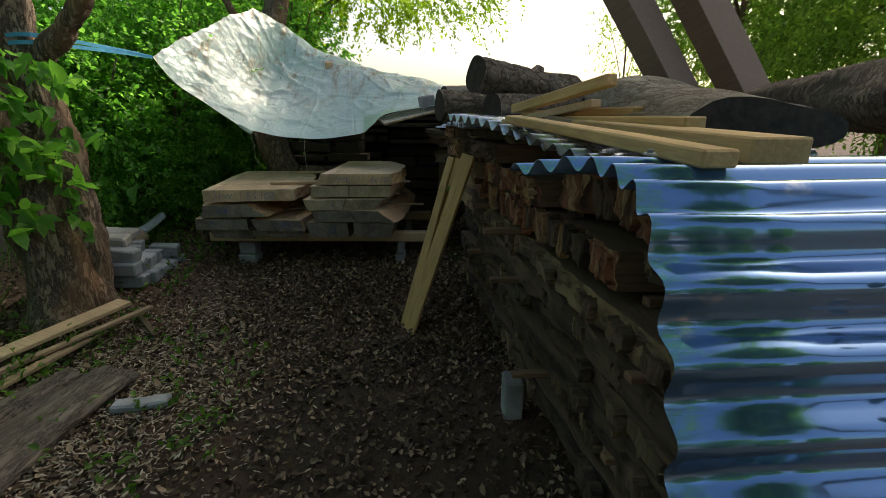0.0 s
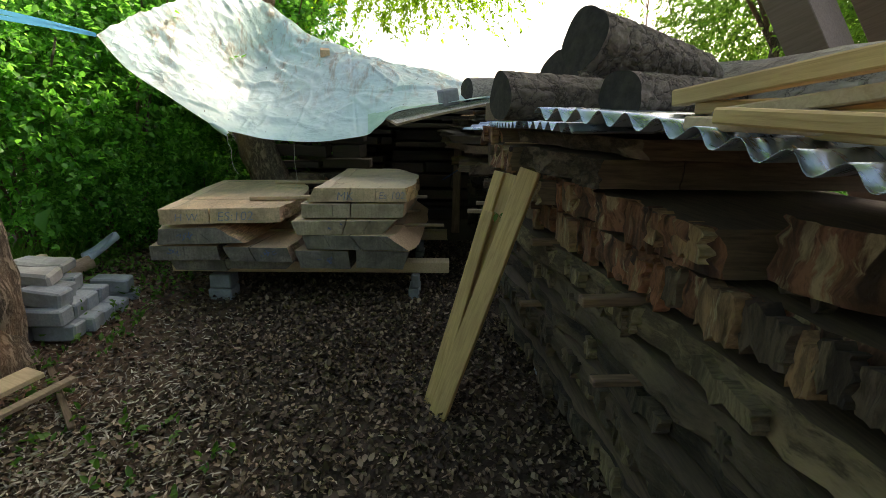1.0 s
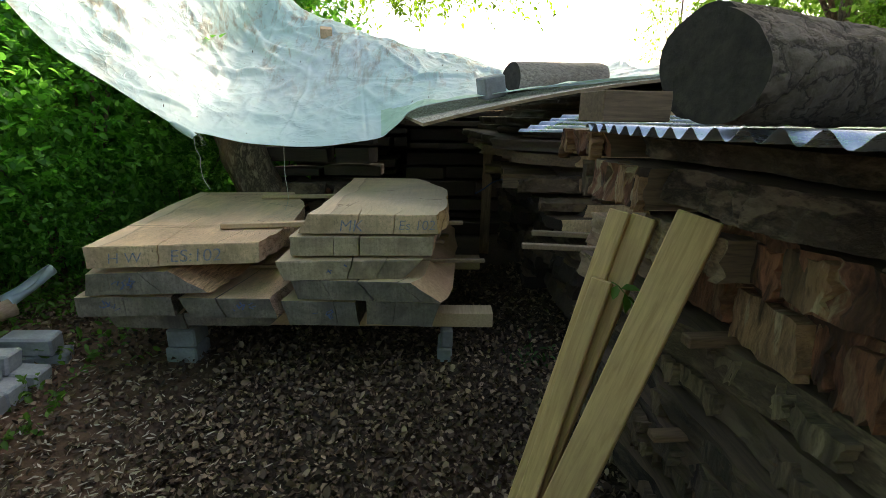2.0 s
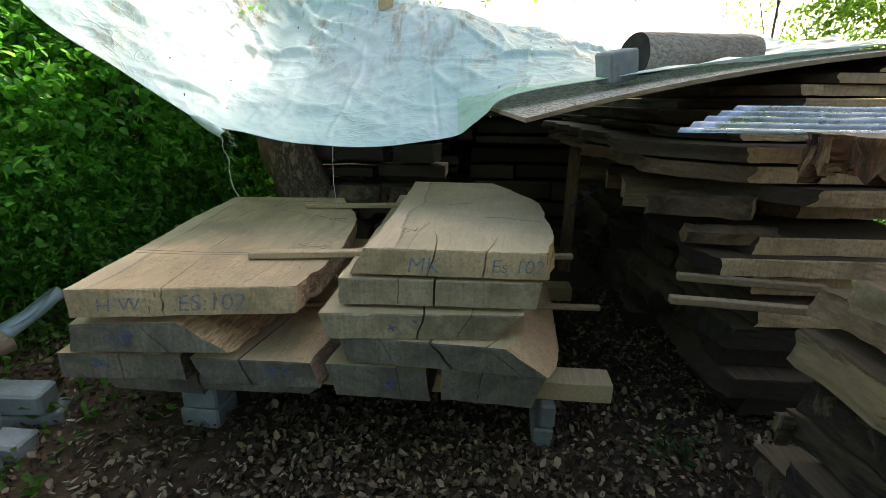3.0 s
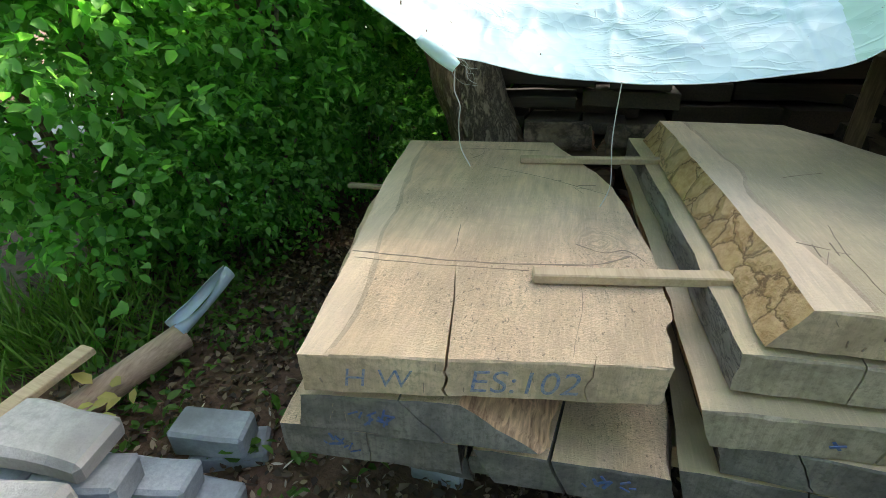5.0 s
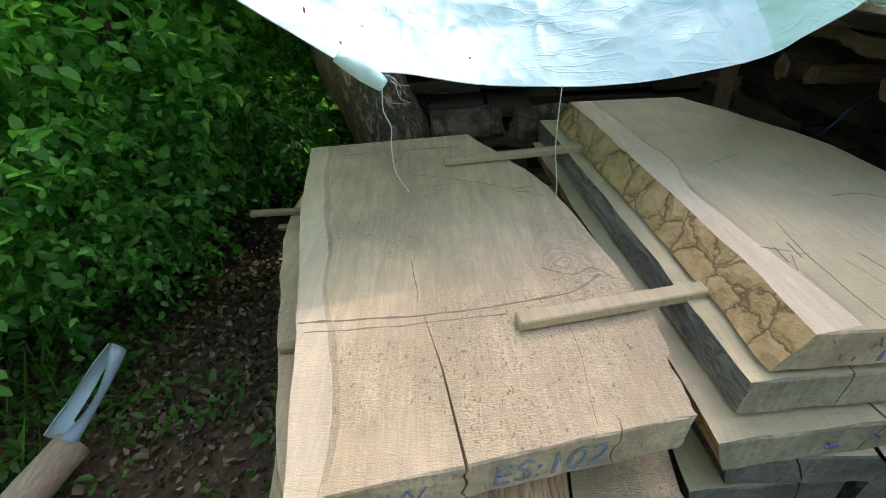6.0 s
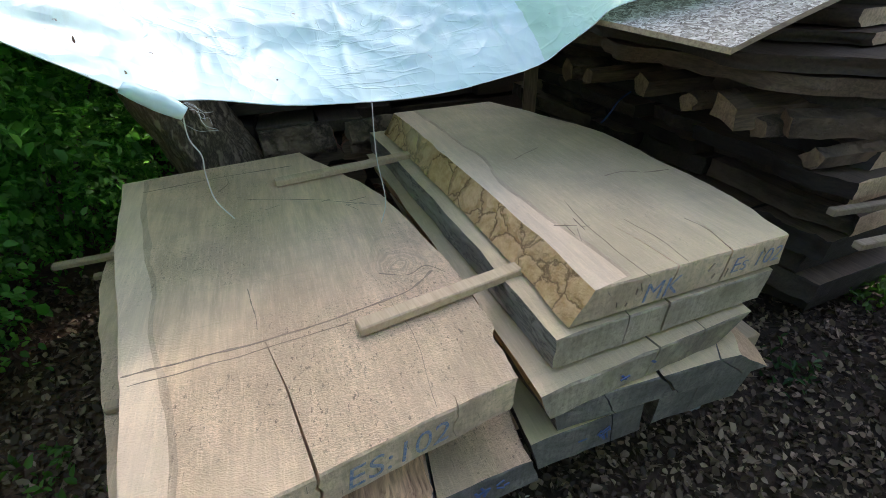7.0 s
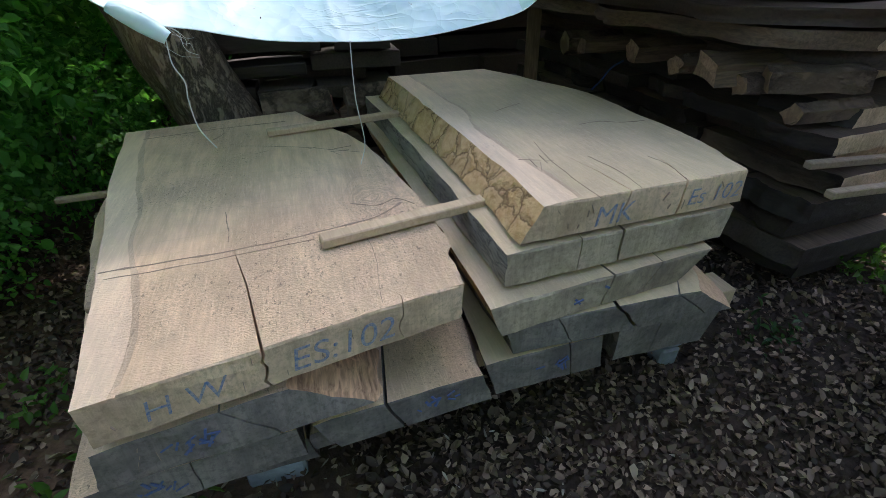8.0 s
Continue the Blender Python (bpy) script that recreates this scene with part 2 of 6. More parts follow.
# two old-wood tones darkened to carry the deep shade of the piles
M_OLD_SHADED = sawn_wood("shaded_old_timber", (0.075, 0.053, 0.036), (0.035, 0.025, 0.018), 0, (0.025, 0.02, 0.017), 0.6)
M_DEEP_SHADE = sawn_wood("deep_shade_old_wood", (0.035, 0.025, 0.018), (0.015, 0.011, 0.008), 1, (0.05, 0.037, 0.026), 0.6)
M_STICK = sawn_wood("dry_stick", (0.60, 0.455, 0.29), (0.46, 0.33, 0.2), 0, (0.36, 0.26, 0.17), 0.55)
M_GREY = sawn_wood("silver_weathered_log", (0.42, 0.36, 0.30), (0.15, 0.12, 0.098), 0, (0.13, 0.105, 0.085), 0.6)
M_RED = sawn_wood("grey_brown_planed_wood", (0.27, 0.195, 0.15), (0.20, 0.14, 0.105), 2, (0.23, 0.17, 0.135), 0.3)
M_BARK = bark("grey_brown_bark", (0.19, 0.145, 0.11), (0.31, 0.25, 0.195), (0.13, 0.105, 0.08), 16.0)
M_LOG = bark("cracked_log_bark", (0.15, 0.118, 0.092), (0.27, 0.22, 0.175), (0.19, 0.15, 0.115), 17.0, (1, 1, 1), 0.12, 0.05)
M_MANTLE = bark("weathered_mantle", (0.30, 0.255, 0.20), (0.44, 0.38, 0.30), (0.20, 0.155, 0.118), 8.0, (1.6, 0.4, 1.6), 0.5, 0.06)
M_BURIED = bark("weathered_log_bark", (0.15, 0.128, 0.105), (0.26, 0.225, 0.185), (0.10, 0.083, 0.068), 7.0, (1.8, 0.4, 1.8), 0.5, 0.07)
M_BAST = sawn_wood("orange_bast", (0.66, 0.44, 0.27), (0.44, 0.27, 0.155), 2, (0.36, 0.2, 0.12), 0.5)
M_PINK = bark("torn_pink_bast", (0.56, 0.37, 0.25), (0.70, 0.52, 0.38), (0.40, 0.22, 0.13), 10.0, (1, 0.6, 1), 0.5, 0.08)
M_BARK_RED = torn_bark("torn_red_brown_bark", (0.05, 0.026, 0.016), (0.27, 0.12, 0.068), (0.56, 0.40, 0.235))
BARKS = [torn_bark("red_bark_piece", (0.06, 0.03, 0.018), (0.34, 0.14, 0.072), (0.50, 0.31, 0.17)), torn_bark("ochre_bark_piece", (0.08, 0.05, 0.028), (0.36, 0.21, 0.11), (0.62, 0.47, 0.28)),
         torn_bark("red_bark_piece_dark", (0.04, 0.022, 0.014), (0.25, 0.105, 0.056), (0.36, 0.2, 0.115)), torn_bark("grey_bark_piece", (0.035, 0.024, 0.017), (0.13, 0.09, 0.06), (0.27, 0.19, 0.12))]
FLAKES = [torn_bark("grey_flake", (0.03, 0.023, 0.016), (0.10, 0.076, 0.05), (0.2, 0.15, 0.1)), torn_bark("brown_flake", (0.05, 0.035, 0.022), (0.15, 0.105, 0.065), (0.28, 0.2, 0.125)), torn_bark("pale_flake", (0.09, 0.066, 0.04), (0.24, 0.18, 0.105), (0.38, 0.29, 0.18))]
M_BARK_YEL = bark("yellow_flaking_bark", (0.52, 0.30, 0.12), (0.70, 0.47, 0.23), (0.74, 0.56, 0.33), 11.0, (1, 0.8, 1), 0.12, 0.05)
M_TRUNK = bark("tree_bark", (0.23, 0.175, 0.13), (0.39, 0.305, 0.23), (0.34, 0.19, 0.105), 15.0, (1, 1, 0.28))
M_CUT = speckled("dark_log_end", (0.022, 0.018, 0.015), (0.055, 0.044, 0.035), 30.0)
M_CONCRETE = speckled("grey_concrete", (0.29, 0.32, 0.345), (0.37, 0.405, 0.435), 60.0, 0.9, 0.5, (0.15, 0.155, 0.155))
M_CLAY = speckled("pale_rough_paver", (0.37, 0.36, 0.34), (0.53, 0.515, 0.49), 40.0, 0.95, 0.6, (0.25, 0.24, 0.225))
M_GRAVEL = speckled("pale_gravel", (0.30, 0.29, 0.27), (0.48, 0.46, 0.43), 50.0, 0.95, 0.5, (0.36, 0.34, 0.31))
M_OSB_EDGE = sawn_wood("strand_board_edge", (0.42, 0.31, 0.19), (0.20, 0.14, 0.085), 0, (0.15, 0.11, 0.075), 0.6)
M_PEEL = sawn_wood("peeled_reddish_log", (0.46, 0.33, 0.24), (0.27, 0.18, 0.125), 1, (0.24, 0.12, 0.075), 0.6)
M_STRAP = material("blue_strap", (0.05, 0.36, 0.62), 0.5)
M_PIPE = speckled("pale_blue_plastic", (0.44, 0.60, 0.72), (0.57, 0.70, 0.80), 12.0, 0.4, 0.1, (0.40, 0.46, 0.46))
M_INK = speckled("blue_crayon", (0.10, 0.17, 0.36), (0.46, 0.43, 0.41), 130.0, 0.8, 0.1)
M_SMEAR = speckled("faded_blue_crayon", (0.06, 0.12, 0.34), (0.15, 0.17, 0.25), 120.0, 0.85, 0.1)
M_CORD = material("dark_blue_cord", (0.02, 0.055, 0.17), 0.6)
M_STRING = material("pale_string", (0.55, 0.55, 0.50), 0.8)
M_LEAF = leaf_material("hedge_leaves", (0.055, 0.175, 0.045), (0.15, 0.37, 0.09), (0.29, 0.55, 0.18), 0.6)
M_LEAF_SUN = leaf_material("light_leaves", (0.12, 0.22, 0.02), (0.20, 0.32, 0.035), (0.28, 0.40, 0.06), 0.62)
M_LEAF_FAR = leaf_material("tree_leaves", (0.11, 0.20, 0.055), (0.18, 0.30, 0.082), (0.28, 0.41, 0.135), 0.62)
M_LITTER = leaf_material("dry_leaves", (0.03, 0.02, 0.013), (0.125, 0.083, 0.052), (0.41, 0.30, 0.20), 0.0, 0.6)
M_WEED = leaf_material("weed_leaves", (0.055, 0.135, 0.022), (0.09, 0.19, 0.035), (0.15, 0.26, 0.06), 0.4)
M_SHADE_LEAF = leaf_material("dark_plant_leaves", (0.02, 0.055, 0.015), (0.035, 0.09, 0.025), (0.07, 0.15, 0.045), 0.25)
M_YELLOW = leaf_material("wilted_leaf", (0.42, 0.34, 0.10), (0.50, 0.42, 0.14), (0.35, 0.40, 0.12), 0.3)
M_CHIP = leaf_material("wood_chip", (0.28, 0.235, 0.18), (0.42, 0.36, 0.28), (0.60, 0.53, 0.43), 0.0, 0.8)
M_GRASS = leaf_material("grass_blades", (0.09, 0.20, 0.03), (0.15, 0.29, 0.05), (0.24, 0.36, 0.09), 0.3)

# ground
M_GROUND = material("leafy_soil", (0.09, 0.065, 0.045), 0.95)
_n = Net(M_GROUND)
_v = _n.coords()
_c = _n.ramp(_n.noise(_v, 45.0, 8, 0.7), (0.3, (0.018, 0.012, 0.008)), (0.7, (0.068, 0.045, 0.029)))
_c = _n.mix(_n.ramp(_n.noise(_v, 0.9, 4), (0.48, (0, 0, 0)), (0.62, (0.7,) * 3)), _c, (0.10, 0.056, 0.034))
# bare reddish clay along the hedge's side of the yard
_xyz = _n.node("SeparateXYZ")
_n.link(_n.node("TexCoord").outputs["Object"], _xyz.inputs[0])
_edge = _n.node("MapRange")
for _key, _value in (("From Min", -1.5), ("From Max", -2.3), ("To Max", 0.75)):
    _edge.inputs[_key].default_value = _value
_n.link(_xyz.outputs["X"], _edge.inputs["Value"])
_c = _n.mix(_edge.outputs[0], _c, _n.ramp(_n.noise(_v, 18.0, 8, 0.7), (0.35, (0.09, 0.05, 0.03)), (0.65, (0.24, 0.14, 0.085))))
_n.colour(_c)
_n.bump(_n.noise(_v, 60.0, 8, 0.7), 0.8, 0.015)

# corrugated steel, zinc-coated: reflected sky put in as blue base colour, bright where worn
M_SHEET = material("sky_blue_zinc_sheet", (0.13, 0.30, 0.55), 0.16, 0.75)
M_SHEET.node_tree.nodes["Principled BSDF"].inputs["Coat Weight"].default_value = 1.0
M_SHEET.node_tree.nodes["Principled BSDF"].inputs["Coat Roughness"].default_value = 0.08
_n = Net(M_SHEET)
_v = _n.coords()
_w = _n.ramp(_n.noise(_v, 7.0, 8, 0.7), (0.62, (0, 0, 0)), (0.70, (1, 1, 1)))
_n.colour(_n.mix(_w, (0.13, 0.30, 0.55), (0.52, 0.58, 0.65)))
_n.rough(_n.ramp(_n.noise(_n.coords((1, 6, 1)), 9.0, 6, 0.7), (0.3, (0.06,) * 3), (0.75, (0.22,) * 3)))
_n.bump(_n.noise(_v, 3.0, 3), 0.12, 0.02)

M_ZINC = material("worn_zinc_sheet", (0.55, 0.59, 0.65), 0.3, 0.9)
_n = Net(M_ZINC)
_v = _n.coords()
_n.colour(_n.mix(_n.ramp(_n.noise(_v, 6.0, 8, 0.7), (0.42, (0, 0, 0)), (0.6, (1, 1, 1))), (0.38, 0.46, 0.54), (0.66, 0.71, 0.76)))
_n.rough(_n.ramp(_n.noise(_n.coords((1, 6, 1)), 9.0, 6, 0.7), (0.3, (0.20,) * 3), (0.75, (0.42,) * 3)))
_n.bump(_n.noise(_v, 3.0, 3), 0.12, 0.02)

# tarpaulin: woven white-green plastic that sheers a little when lit from behind
def tarp_material(name, a, b):
    """Thin woven plastic sheet: crumpled facets at three sizes, crisp creases, specks, and dirt high up."""
    m = material(name, a, 0.36)
    n = Net(m)
    v = n.coords()
    dirt = n.ramp(n.noise(n.coords((3.2, 1, 1), (0, 0, 0.5)), 1.9, 10, 0.78, 0.5), (0.49, (0, 0, 0)), (0.60, (0.85,) * 3))
    c = n.mix(n.ramp(n.noise(v, 0.9, 3), (0.4, (0, 0, 0)), (0.62, (1, 1, 1))), a, b)
    xyz, high = n.node("SeparateXYZ"), n.node("MapRange")
    n.link(n.node("TexCoord").outputs["Object"], xyz.inputs[0])
    n.link(xyz.outputs["Z"], high.inputs["Value"])
    high.inputs["From Min"].default_value, high.inputs["From Max"].default_value = 1.5, 2.1
    c = n.mix(n.mix(high.outputs[0], (0, 0, 0), dirt), c, (0.40, 0.32, 0.21))
    c = n.mix(n.ramp(n.noise(v, 26.0, 6, 0.7), (0.67, (0, 0, 0)), (0.71, (0.8,) * 3)), c, (0.22, 0.18, 0.12))
    warp = n.node("TexNoise", Scale=2.5, Detail=3.0)
    n.link(v, warp.inputs["Vector"])
    h = n.noise(v, 2.2, 2, 0.5, 0.3)
    for scale, mixed, k in ((3.0, 0.22, 1.3), (7.5, 0.10, 0.9), (17.0, 0.05, 0.35)):
        vor = n.node("TexVoronoi", Scale=scale)
        n.link(n.mix(mixed, v, warp.outputs["Color"]), vor.inputs["Vector"])
        total = n.node("Math")
        total.operation = "MULTIPLY_ADD"
        n.link(vor.outputs["Distance"], total.inputs[0])
        total.inputs[1].default_value = k
        n.link(h, total.inputs[2])
        h = total.outputs[0]
    # a few long sharp creases, only in places
    some = n.ramp(n.noise(v, 2.6, 3, 0.5), (0.46, (0, 0, 0)), (0.60, (1, 1, 1)))
    for turn, scale, k in ((0.5, 1.1, 0.16), (-0.9, 1.7, 0.12), (1.4, 1.4, 0.12), (0.1, 2.9, 0.07)):
        thin = n.noise(n.coords((1.0, 3.2, 3.2), (0.5, 0.3, turn)), scale, 2, 0.5, 0.7)
        line = n.mix(some, (0, 0, 0), n.ramp(thin, (0.485, (0, 0, 0)), (0.5, (1, 1, 1)), (0.515, (0, 0, 0))))
        total = n.node("Math")
        total.operation = "MULTIPLY_ADD"
        n.link(line, total.inputs[0])
        total.inputs[1].default_value = k
        n.link(h, total.inputs[2])
        h = total.outputs[0]
    n.colour(c)
    sheer = n.node("BsdfTranslucent")
    n.link(n.mix(1.0, c, (1.05, 1.08, 1.08), "MULTIPLY"), sheer.inputs["Color"])
    both = n.node("MixShader", Fac=0.2)
    n.link(n.bsdf.outputs[0], both.inputs[1])
    n.link(sheer.outputs[0], both.inputs[2])
    n.link(both.outputs[0], n.out.inputs["Surface"])
    n.bump(h, 0.6, 0.03)
    return m


M_TARP = tarp_material("white_green_tarpaulin", (0.78, 0.91, 0.91), (0.67, 0.89, 0.88))
M_TARP_GREEN = tarp_material("greener_tarpaulin", (0.60, 0.84, 0.72), (0.48, 0.74, 0.58))

# strand board
M_OSB = material("strand_board", (0.35, 0.27, 0.17), 0.85)
_n = Net(M_OSB)
_best, _tone = None, None
for _turn in (0.2, 0.85, 1.5, 2.2, 2.75):
    _rot, _str, _vor = _n.node("Mapping"), _n.node("Mapping"), _n.node("TexVoronoi", Scale=1.0)
    _rot.inputs["Rotation"].default_value, _str.inputs["Scale"].default_value = (0, 0, _turn), (150, 40, 60)
    _n.link(_n.coords(), _rot.inputs["Vector"])
    _n.link(_rot.outputs[0], _str.inputs["Vector"])
    _n.link(_str.outputs[0], _vor.inputs["Vector"])
    _sep = _n.node("SeparateColor")
    _n.link(_vor.outputs["Color"], _sep.inputs[0])
    if _best is None:
        _best, _tone = _sep.outputs[0], _sep.outputs[1]
    else:
        _more, _max = _n.node("Math"), _n.node("Math")
        _more.operation, _max.operation = "GREATER_THAN", "MAXIMUM"
        for _op in (_more, _max):
            _n.link(_sep.outputs[0], _op.inputs[0])
            _n.link(_best, _op.inputs[1])
        _tone = _n.mix(_more.outputs[0], _tone, _sep.outputs[1])
        _best = _max.outputs[0]
_n.colour(_n.ramp(_tone, (0.0, (0.13, 0.10, 0.075)), (0.45, (0.36, 0.31, 0.25)), (1.0, (0.70, 0.65, 0.57))))
_n.bump(_best, 0.6, 0.004)


# ---- mesh helpers ----
def mesh_of(name, verts, faces, mat, smooth=False):
    me = bpy.data.meshes.new(name)
    me.from_pydata([tuple(v) for v in verts], [], [tuple(f) for f in faces])
    for m in mat if isinstance(mat, (list, tuple)) else [mat]:
        me.materials.append(m)
    if smooth:
        me.polygons.foreach_set("use_smooth", [True] * len(me.polygons))
    me.update()
    return me


def thing(name, label, category, data=None, group="", kind=""):
    return tagged(new(name, data), label, category, group, kind)


def empty_at(name, at, label, category, group=""):
    ob = thing(name, label, category, None, group)
    ob.location = at
    ob.empty_display_size = 0.1
    return ob


def child(name, data, parent, label=""):
    """A mesh in world places, as a part under its thing."""
    ob = new(name, data)
    ob.parent = parent
    m = parent.matrix_basis
    if parent.parent:
        m = parent.parent.matrix_basis @ m
    ob.matrix_parent_inverse = m.inverted()
    return tagged(ob, label)


def box_mesh(name, size, mat, bevel=0.004, rough=0.0, seed=0, cuts=0):
    """A bevelled board centred at the origin, a little uneven."""
    bm = bmesh.new()
    bmesh.ops.create_cube(bm, size=1)
    bmesh.ops.scale(bm, vec=size, verts=bm.verts)
    if cuts:
        long = max(range(3), key=lambda k: size[k])
        edges = [e for e in bm.edges if abs((e.verts[0].co - e.verts[1].co)[long]) > size[long] * 0.5]
        bmesh.ops.subdivide_edges(bm, edges=edges, cuts=cuts)
    if bevel:
        bmesh.ops.bevel(bm, geom=[e for e in bm.edges if e.calc_face_angle(0) > 1.0], offset=bevel, segments=1, affect="EDGES")
    if rough:
        for v in bm.verts:
            v.co += noise.noise_vector(v.co * 4 + Vector((seed * 3.7, seed, 0))) * rough
    me = bpy.data.meshes.new(name)
    bm.to_mesh(me)
    bm.free()
    me.materials.append(mat)
    return me


def between(a, b, up=(0, 0, 1)):
    """A pose with its y axis from a to b, at the middle of the two."""
    a, b = Vector(a), Vector(b)
    y = (b - a).normalized()
    x = y.cross(Vector(up)).normalized()
    z = x.cross(y)
    m = Matrix((x, y, z)).transposed().to_4x4()
    m.translation = (a + b) / 2
    return m


def board(name, a, b, width, thick, mat, label, category, group="", up=(0, 0, 1), seed=0, rough=0.003, bevel=0.004):
    """A board from a to b (ends of its middle line)."""
    long = (Vector(b) - Vector(a)).length
    ob = thing(name, label, category, box_mesh(name, (width, long, thick), mat, bevel, rough, seed, max(1, int(long * 4))), group)
    ob.matrix_basis = between(a, b, up)
    return ob


def tube_rings(path, radii, sides=10, wobble=0.0, seed=0):
    """Rings of points round a path, for trunks, limbs and logs."""
    pts = [Vector(p) for p in path]
    verts = []
    side = None
    for k, p in enumerate(pts):
        d = (pts[min(k + 1, len(pts) - 1)] - pts[max(k - 1, 0)]).normalized()
        if side is None:
            side = d.cross(Vector((0.3, 0.2, 1) if abs(d.z) < 0.9 else (1, 0.2, 0))).normalized()
        side = (side - d * side.dot(d)).normalized()
        other = d.cross(side)
        for s in range(sides):
            a = 2 * math.pi * s / sides
            out = side * math.cos(a) + other * math.sin(a)
            r = radii[k] * (1 + wobble * noise.noise(out * 1.25 + p * 1.7 + Vector((seed, 0, seed))))
            verts.append(p + out * r)
    faces = []
    for k in range(len(pts) - 1):
        for s in range(sides):
            t = (s + 1) % sides
            faces.append((k * sides + s, k * sides + t, (k + 1) * sides + t, (k + 1) * sides + s))
    return verts, faces


def spline(points, steps):
    """Points along a smooth line through the given ones."""
    p = [Vector(q) for q in points]
    out = []
    for k in range(len(p) - 1):
        a, b, c, d = p[max(k - 1, 0)], p[k], p[k + 1], p[min(k + 2, len(p) - 1)]
        for s in range(steps):
            t = s / steps
            out.append(0.5 * (2 * b + (c - a) * t + (2 * a - 5 * b + 4 * c - d) * t * t + (3 * b - a - 3 * c + d) * t ** 3))
    return out + [p[-1]]


def log(name, a, b, radius, label, seed=0, flat=1.0, bark_mat=None, cut_mat=None, end_tilt=0.0, taper=0.95, wobble=0.16, group="", plates=0.0):
    """A log: a bark mantle with two sawn ends as parts."""
    a, b = Vector(a), Vector(b)
    n = max(8, int((b - a).length * (90 if plates else 14)))
    path = [Vector((0, 0, 0)).lerp(b - a, k / n) for k in range(n + 1)]
    sides = 84 if plates else 28
    verts, faces = tube_rings(path, [radius * (1 + (taper - 1) * k / n) for k in range(n + 1)], sides, wobble, seed)
    axis = (b - a).normalized()
    out = []
    for k, v in enumerate(verts):
        base = path[k // sides]
        off = v - base
        ring = k // sides
        off.z *= flat if isinstance(flat, float) else flat[0] + (flat[1] - flat[0]) * min(1, 2.2 * ring / n)
        if plates and 0 < ring < n:
            q = base + off
            q = Vector((q.x, q.y, q.z)) * 25 + noise.noise_vector(q * 12) * 0.9 + Vector((seed, 0, 0))
            d = noise.voronoi(q)[0]
            off += off.normalized() * (plates * min(1.0, (d[1] - d[0]) * 4.5) - plates + 0.3 * plates * noise.noise(q * 2.5))
        if end_tilt and ring < 4:
            off = off + axis * off.z * end_tilt * (1 - ring / 4)
        off *= 1 + 0.05 * noise.noise((base + off * 3) * 9) if 0 < ring < n else 1
        out.append(base + off)
    root = empty_at(name, a, label, "log", group)
    child("bark", mesh_of("bark", [v + a for v in out], faces, bark_mat or M_BARK, True), root)
    for ring, flip in ((0, True), (n, False)):
        loop = [out[ring * sides + s] + a for s in range(sides)]
        mid = sum(loop, Vector()) / sides
        inner = [mid.lerp(v, 0.55) + axis * 0.002 * noise.noise(v * 9) for i, v in enumerate(loop)]
        vs = loop + inner + [mid]
        fs = []
        for s in range(sides):
            t = (s + 1) % sides
            fs.append((s, t, sides + t, sides + s))
            fs.append((sides + s, sides + t, 2 * sides))
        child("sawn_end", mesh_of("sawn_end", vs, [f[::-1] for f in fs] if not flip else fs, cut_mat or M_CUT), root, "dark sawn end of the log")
    return root


def ground_z(x, y):
    s = min(1, max(0, (y - 3.0) / 1.6))
    l = min(1, max(0, (-x - 2.2) / 1.2))
    r = min(1, max(0, (abs(x) + abs(y) - 30) / 60))
    return -0.03 + 0.11 * s * s * (3 - 2 * s) + 0.10 * l + 1.5 * r + 0.012 * noise.noise((x * 1.3, y * 1.3, 0)) + 0.006 * noise.noise((x * 6, y * 6, 3))


# ---- ground ----
def build_ground():
    n = 190
    line = [math.sinh(4.6 * (2 * k / n - 1)) / math.sinh(4.6) * 160 for k in range(n + 1)]
    verts = [(x - 1.2, y + 2.8, ground_z(x - 1.2, y + 2.8)) for y in line for x in line]
    faces = [(j * (n + 1) + i, j * (n + 1) + i + 1, (j + 1) * (n + 1) + i + 1, (j + 1) * (n + 1) + i) for j in range(n) for i in range(n)]
    thing("ground", "dark brown soil under a layer of dry leaves", "ground", mesh_of("ground", verts, faces, M_GROUND, True), kind="structure")


build_ground()


def build_road():
    """A pale gravel road beyond the hedge, a little above the ground."""
    verts, faces, n = [], [], 40
    for k in range(n + 1):
        y = -30 + 80 * k / n
        mid = -9.2 + 0.5 * math.sin(y * 0.12)
        for dx in (-1.8, -1.6, 0, 1.6, 1.8):
            verts.append((mid + dx, y, ground_z(mid + dx, y) + (0.03 if abs(dx) < 1.7 else -0.05)))
    for k in range(n):
        for j in range(4):
            q = 5 * k + j
            faces.append((q, q + 1, q + 6, q + 5))
    thing("road", "pale gravel road beyond the hedge", "road", mesh_of("road", verts, faces, M_GRAVEL, True), kind="structure")


build_road()


